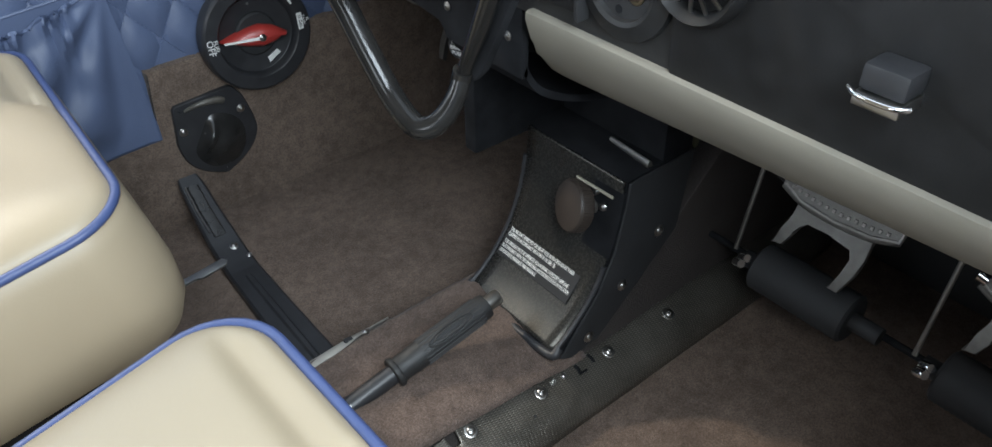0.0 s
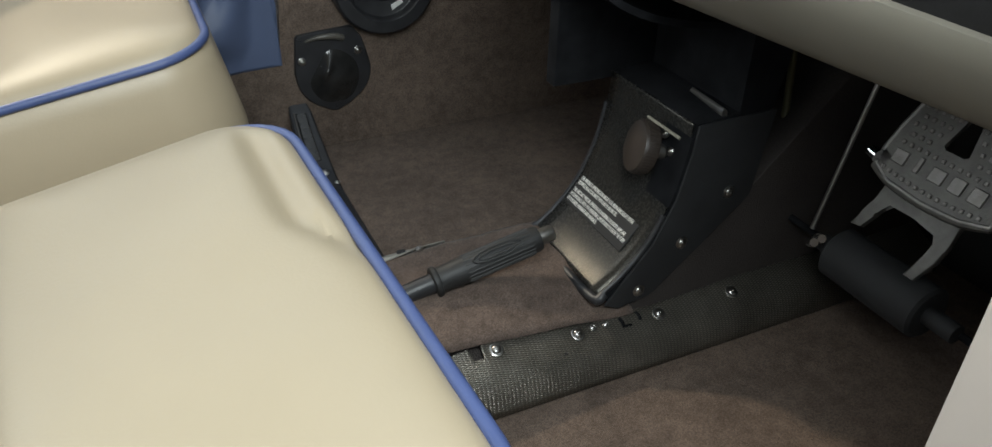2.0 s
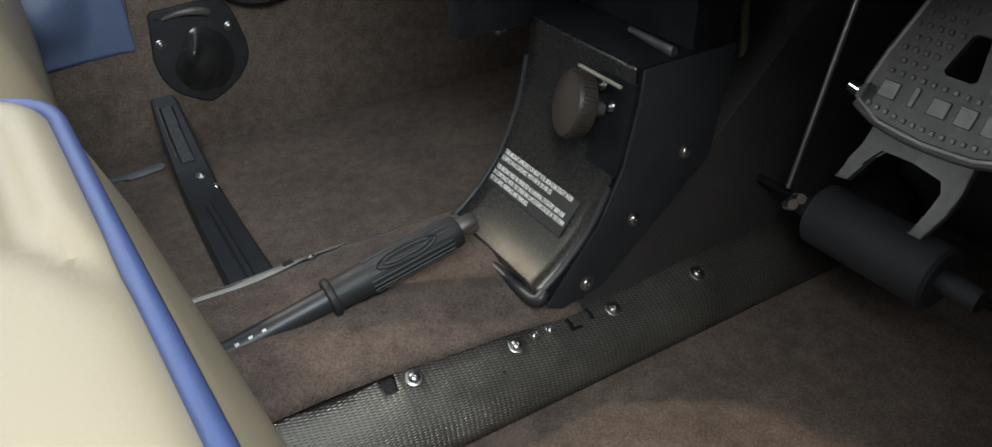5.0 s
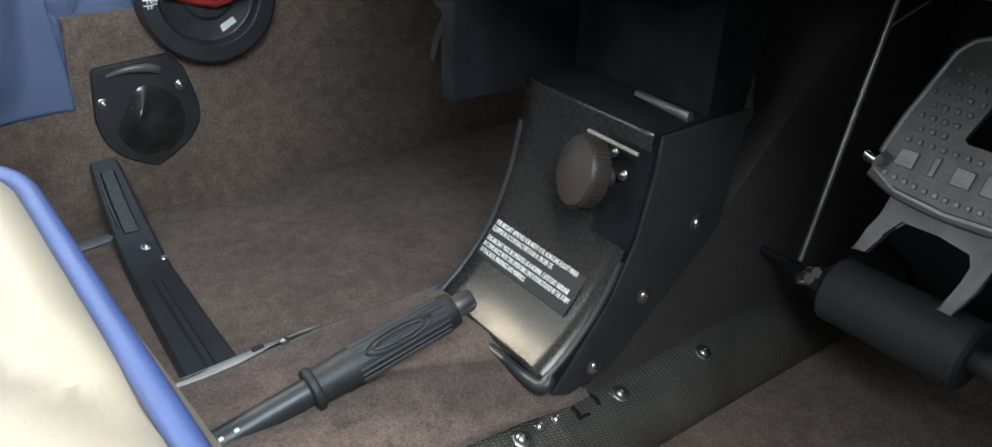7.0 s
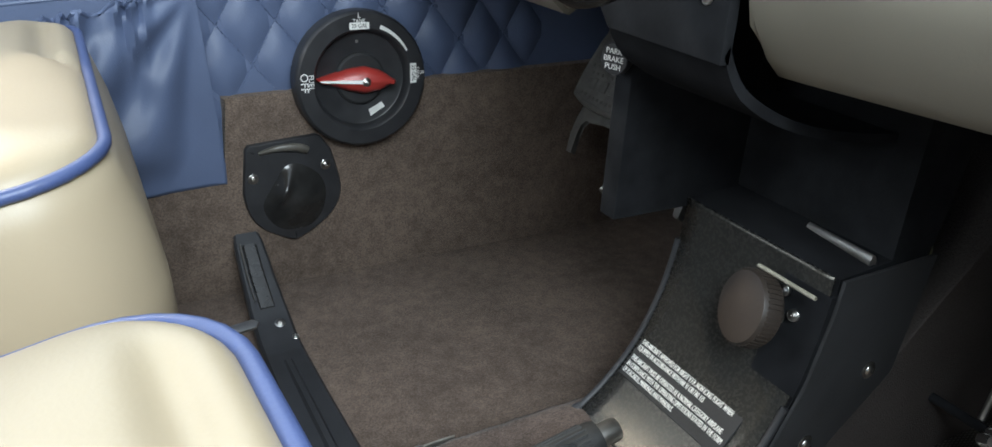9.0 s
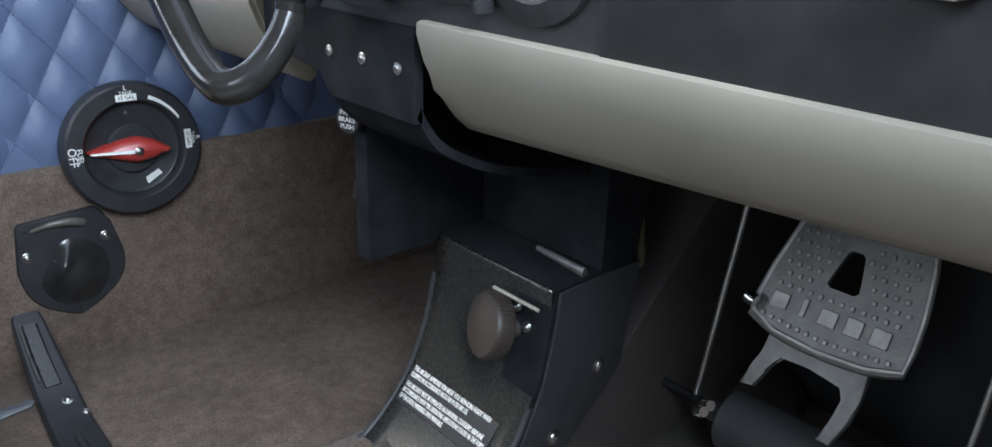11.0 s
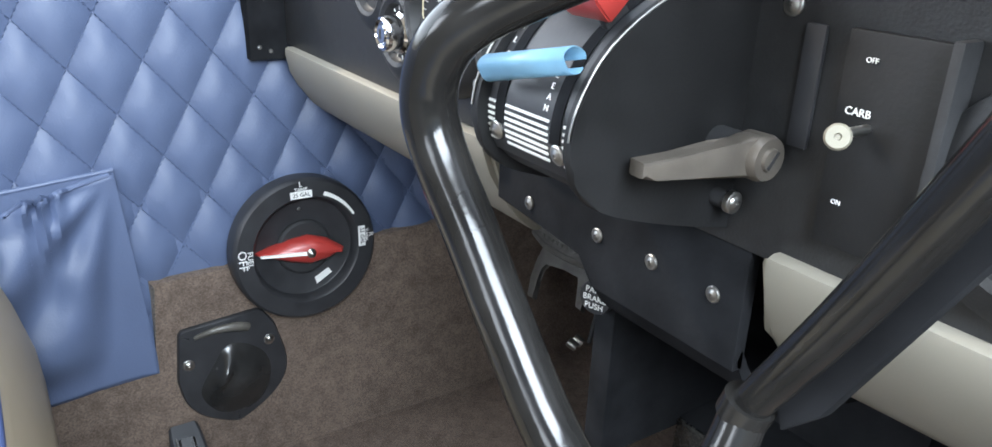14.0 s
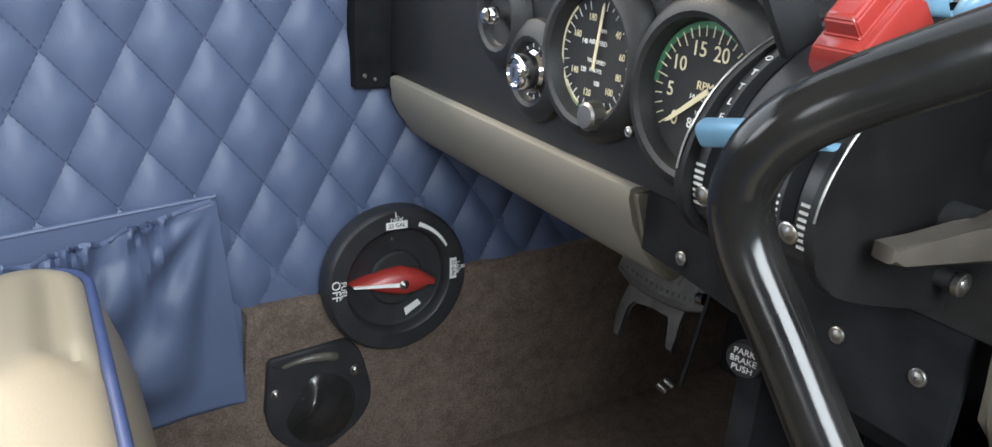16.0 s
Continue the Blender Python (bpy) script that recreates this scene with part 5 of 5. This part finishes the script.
part("arm_web", extrude([(-0.167, 0.496), (-0.176, 0.505), (-0.194, 0.540), (-0.216, 0.582), (-0.238, 0.632), (-0.228, 0.640), (-0.205, 0.580), (-0.182, 0.536), (-0.164, 0.505)], "x", -0.1680, -0.1620, 0.002), PITCH, yoke, "dull black web beside the arm")
part("hub", lathe([(0, 0), (0.044, 0), (0.048, 0.006), (0.048, 0.020), (0.040, 0.028), (0, 0.030)], 44, frame_m((-0.080, -0.225, 0.660), (0, -1, 0), (0, 0, 1))), BLACK, yoke)
part("shaft", tube([(-0.09, -0.225, 0.660), (-0.02, -0.225, 0.660)], 0.014, 20), CHROME, yoke)
card = thing("orange_card", "plain orange card hung on the control wheel", "card", m=at(-0.17, -0.17, 0.60))
part("sheet", box((-0.0005, -0.021, -0.015), (0.0005, 0.0, 0.0), 0.0002, 1), ORANGE, card, m=at(-0.193, -0.1875, 0.6186) @ pose(0, 0, 0, -44, 0, 0))

# ---- pull knob and latch on the right of the panel ----
pull = thing("air_vent_knob", "fluted metal air vent knob on the panel", "vent", m=at(-0.034, -0.232, 0.54))
VM = frame_m((-0.0345, -0.221, 0.546), (0, -1, 0), (0, 0, 1))
part("rim", lathe([(0.034, 0), (0.034, 0.010), (0.031, 0.014), (0.027, 0.010), (0.025, 0.004), (0, 0.003)], 40, VM), SOOT, pull)
for k in range(14):
    part("fin", tube(smooth_path([(0.004, 0, 0.016), (0.014, 0.004, 0.013), (0.026, 0.002, 0.006)], 4), 0.0028, 8, wide=0.5), STEEL, pull, m=VM @ Matrix.Rotation(2 * math.pi * k / 14, 4, "Z"))
door = thing("glovebox_door", "black glovebox door set proud of the panel", "glovebox door", m=at(-0.036, -0.35, 0.52))
part("door_panel", extrude(rounded(-0.494, -0.2030, 0.4675, 0.600, 0.010, 5), "x", -0.0375, -0.0330, 0.0012), SOOT, door)
latch = thing("glovebox_latch", "bright metal latch on the glovebox door", "latch", m=at(-0.038, -0.35, 0.52))
part("body", box((-0.058, -0.362, 0.5225), (-0.037, -0.337, 0.5370), 0.003), BLACK, latch)
part("face_plate", box((-0.0605, -0.362, 0.5150), (-0.0370, -0.337, 0.5220), 0.001), STEEL, latch)
part("finger_pull", tube(smooth_path([(-0.0585, -0.3335, 0.5225), (-0.0630, -0.3400, 0.5222), (-0.0640, -0.3500, 0.5220), (-0.0630, -0.3600, 0.5222), (-0.0585, -0.3660, 0.5225)], 4), 0.0016, 10), CHROME, latch)


# ---- rudder pedals ----
def pedals(name, y, x, label, sleeve, worn):
    t = thing(name, label, "rudder pedal", "rudder pedals", m=at(x - 0.04, y, 0.0))
    base, top = Vector((x, y, 0.211)), Vector((x + 0.060, y, 0.320))
    up = (top - base).normalized()
    m = frame_m(tuple(base), (0, -1, 0), up)
    h = (top - base).length
    hole = [(-0.010, 0.046), (0.010, 0.046), (0.0135, 0.049), (0.0125, 0.055), (0.0075, 0.078), (0.0045, 0.081), (-0.0045, 0.081), (-0.0075, 0.078), (-0.0125, 0.055), (-0.0135, 0.049)]
    outer = [(-0.064, 0.005), (-0.0650, 0.022), (-0.062, 0.050), (-0.056, 0.080), (-0.050, h - 0.016), (-0.042, h - 0.005), (-0.030, h), (0.030, h), (0.044, h - 0.004), (0.053, h - 0.016), (0.060, 0.080), (0.065, 0.050), (0.067, 0.022), (0.066, 0.004), (0.040, -0.004), (0, -0.007), (-0.040, -0.004)]
    bm = bmesh.new()
    for z in (-0.006, 0.0):
        vo = [bm.verts.new((a, b, z)) for a, b in outer]
        vi = [bm.verts.new((a, b, z)) for a, b in hole]
        eo = [bm.edges.new((vo[k], vo[(k + 1) % len(vo)])) for k in range(len(vo))]
        ei = [bm.edges.new((vi[k], vi[(k + 1) % len(vi)])) for k in range(len(vi))]
        bmesh.ops.triangle_fill(bm, use_beauty=True, use_dissolve=False, edges=eo + ei)
        if z < 0:
            lo, li = vo, vi
    for a, b in ((lo, vo), (li, vi)):
        for k in range(len(a)):
            bm.faces.new((a[k], a[(k + 1) % len(a)], b[(k + 1) % len(a)], b[k]))
    pad = part("pad", moved(bm, m), PEDAL, t, smooth=False)
    part("flange", moved(tube(smooth_path([(-0.066, 0.004, -0.004), (-0.040, -0.005, -0.004), (0, -0.008, -0.004), (0.040, -0.005, -0.004), (0.066, 0.004, -0.004)], 5), 0.0045, 8), m), PEDAL, pad)
    small = box((-0.0021, -0.0021, 0), (0.0021, 0.0021, 0.002), 0.0006, 1)
    sm = bpy.data.meshes.new("stud")
    small.to_mesh(sm)
    small.free()
    sm.materials.append(worn)
    spots = [(-0.054 + 0.0083 * k, 0.0065 - 0.004 * math.cos((k - 6.5) / 4.2)) for k in range(14)]
    spots += [(-0.050 + 0.0091 * k + (0.0045 if r % 2 else 0), 0.036 + 0.010 * r) for r in range(7) for k in range(12)]
    for a, b in spots:
        lim = 0.060 - 0.20 * max(0, b - 0.03)
        if abs(a) > lim or (0.038 < b < 0.092 and abs(a) < 0.019 - 0.18 * (b - 0.045)):
            continue
        placed(new("stud", sm), pad, m @ at(a, b, 0))
    for k, (w, hgt) in enumerate(((0.015, 0.014), (0.005, 0.016), (0.015, 0.014), (0.014, 0.015), (0.015, 0.015))):
        a = -0.044 + 0.0215 * k
        part("raised_block", box((a - w / 2, 0.0145, 0), (a + w / 2, 0.0145 + hgt, 0.002), 0.0006, 1), worn, pad, m=m)
    bx, bz = x - 0.035, 0.118
    part("rim", moved(tube([(q[0], q[1], -0.002) for q in outer], 0.0030, 8, closed=True), m), worn, pad, "worn bright rim")
    fork = [(-0.044, -0.002), (0.044, -0.002), (0.0450, -0.030), (0.0440, -0.048), (0.0360, -0.072), (0.0240, -0.072), (0.0325, -0.048), (0.0335, -0.034), (0.0280, -0.0245), (0.0, -0.0205), (-0.0270, -0.0215), (-0.0320, -0.029), (-0.0335, -0.040), (-0.0400, -0.056), (-0.0520, -0.058), (-0.0460, -0.040), (-0.0440, -0.026)]
    part("fork", moved(extrude(fork, "z", -0.0125, -0.0045, 0.002), m), PEDAL, t, "cast fork under the pad")
    if sleeve:
        part("boot", tube([(bx + 0.014, y + 0.058 - 0.0029 * k, bz - 0.001) for k in range(41)], [(0.0275 + 0.0008 * (k % 2)) * (0.9 if k in (0, 40) else 1) for k in range(41)], 24), MATTE, t, "ribbed black rubber sleeve")
        part("cross_pin", tube([(bx + 0.020, y + 0.074, bz - 0.004), (bx + 0.020, y + 0.134, bz - 0.004)], 0.004, 12), PITCH, t)
        part("torque_tube", tube([(bx + 0.012, y + 0.076, bz), (bx + 0.012, y - 0.09, bz)], 0.010, 16), MATTE, t)
    else:
        part("hanger", tube([(x + 0.050, y, 0.305), (x + 0.052, y, 0.685)], 0.006, 10), PITCH, t)
    part("stub", tube([(x - 0.002, y + 0.060, 0.226), (x - 0.002, y + 0.069, 0.228)], 0.007, 12), CHROME, t)
    for dx in (0.0, -0.010):
        part("clevis_pin", lathe([(0.0055, 0), (0.0055, 0.010), (0.0045, 0.012), (0, 0.012)], 14, at(bx - 0.004 + dx, y + 0.072, bz + 0.012 + 0.2 * dx) @ pose(0, 0, 0, 50, -40, 0)), CHROME if sleeve else DULL, t)
    part("pushrod", tube([(bx - 0.004, y + 0.082, bz + 0.018), (bx + 0.045, y + 0.084, 0.345)], 0.0026, 10), DULL if sleeve else MATTE, t)
    return t


p0 = pedals("rudder_pedal", -0.207, 0.262, "cast metal rudder pedal with raised studs in the footwell", True, PEDALHI)
copy_thing(p0, at(0.222, -0.418, 0.0))
# Pilot's studs, blocks and rim take the darker metal: footwell shade put in colour.
p1 = pedals("rudder_pedal", -0.207, 0.262, "cast metal rudder pedal, coloured darker for shade, beside the carpeted side panel", False, PEDAL)
MIRROR = Matrix.Diagonal((1, -1, 1, 1))
copy_thing(p1, at(0.222, 0.207, 0.0) @ MIRROR)
p1.matrix_basis = at(0.232, 0.430, 0.0) @ Matrix.Rotation(radians(6), 4, "Z") @ MIRROR
tb = thing("control_tube", "khaki-painted control tube behind the pedals", "tube", m=at(0.3, -0.05, 0.2))
part("tube", tube([(0.222, -0.060, 0.18), (0.268, 0.006, 0.36), (0.29, 0.03, 0.44)], 0.004, 14), KHAKI, tb)
cable = thing("control_cable", "thin steel control cable behind the pedals", "cable", m=at(0.32, -0.05, 0.25))
part("wire", tube([(0.32, -0.030, 0.24), (0.42, -0.12, 0.36)], 0.0012, 6), STEEL, cable)
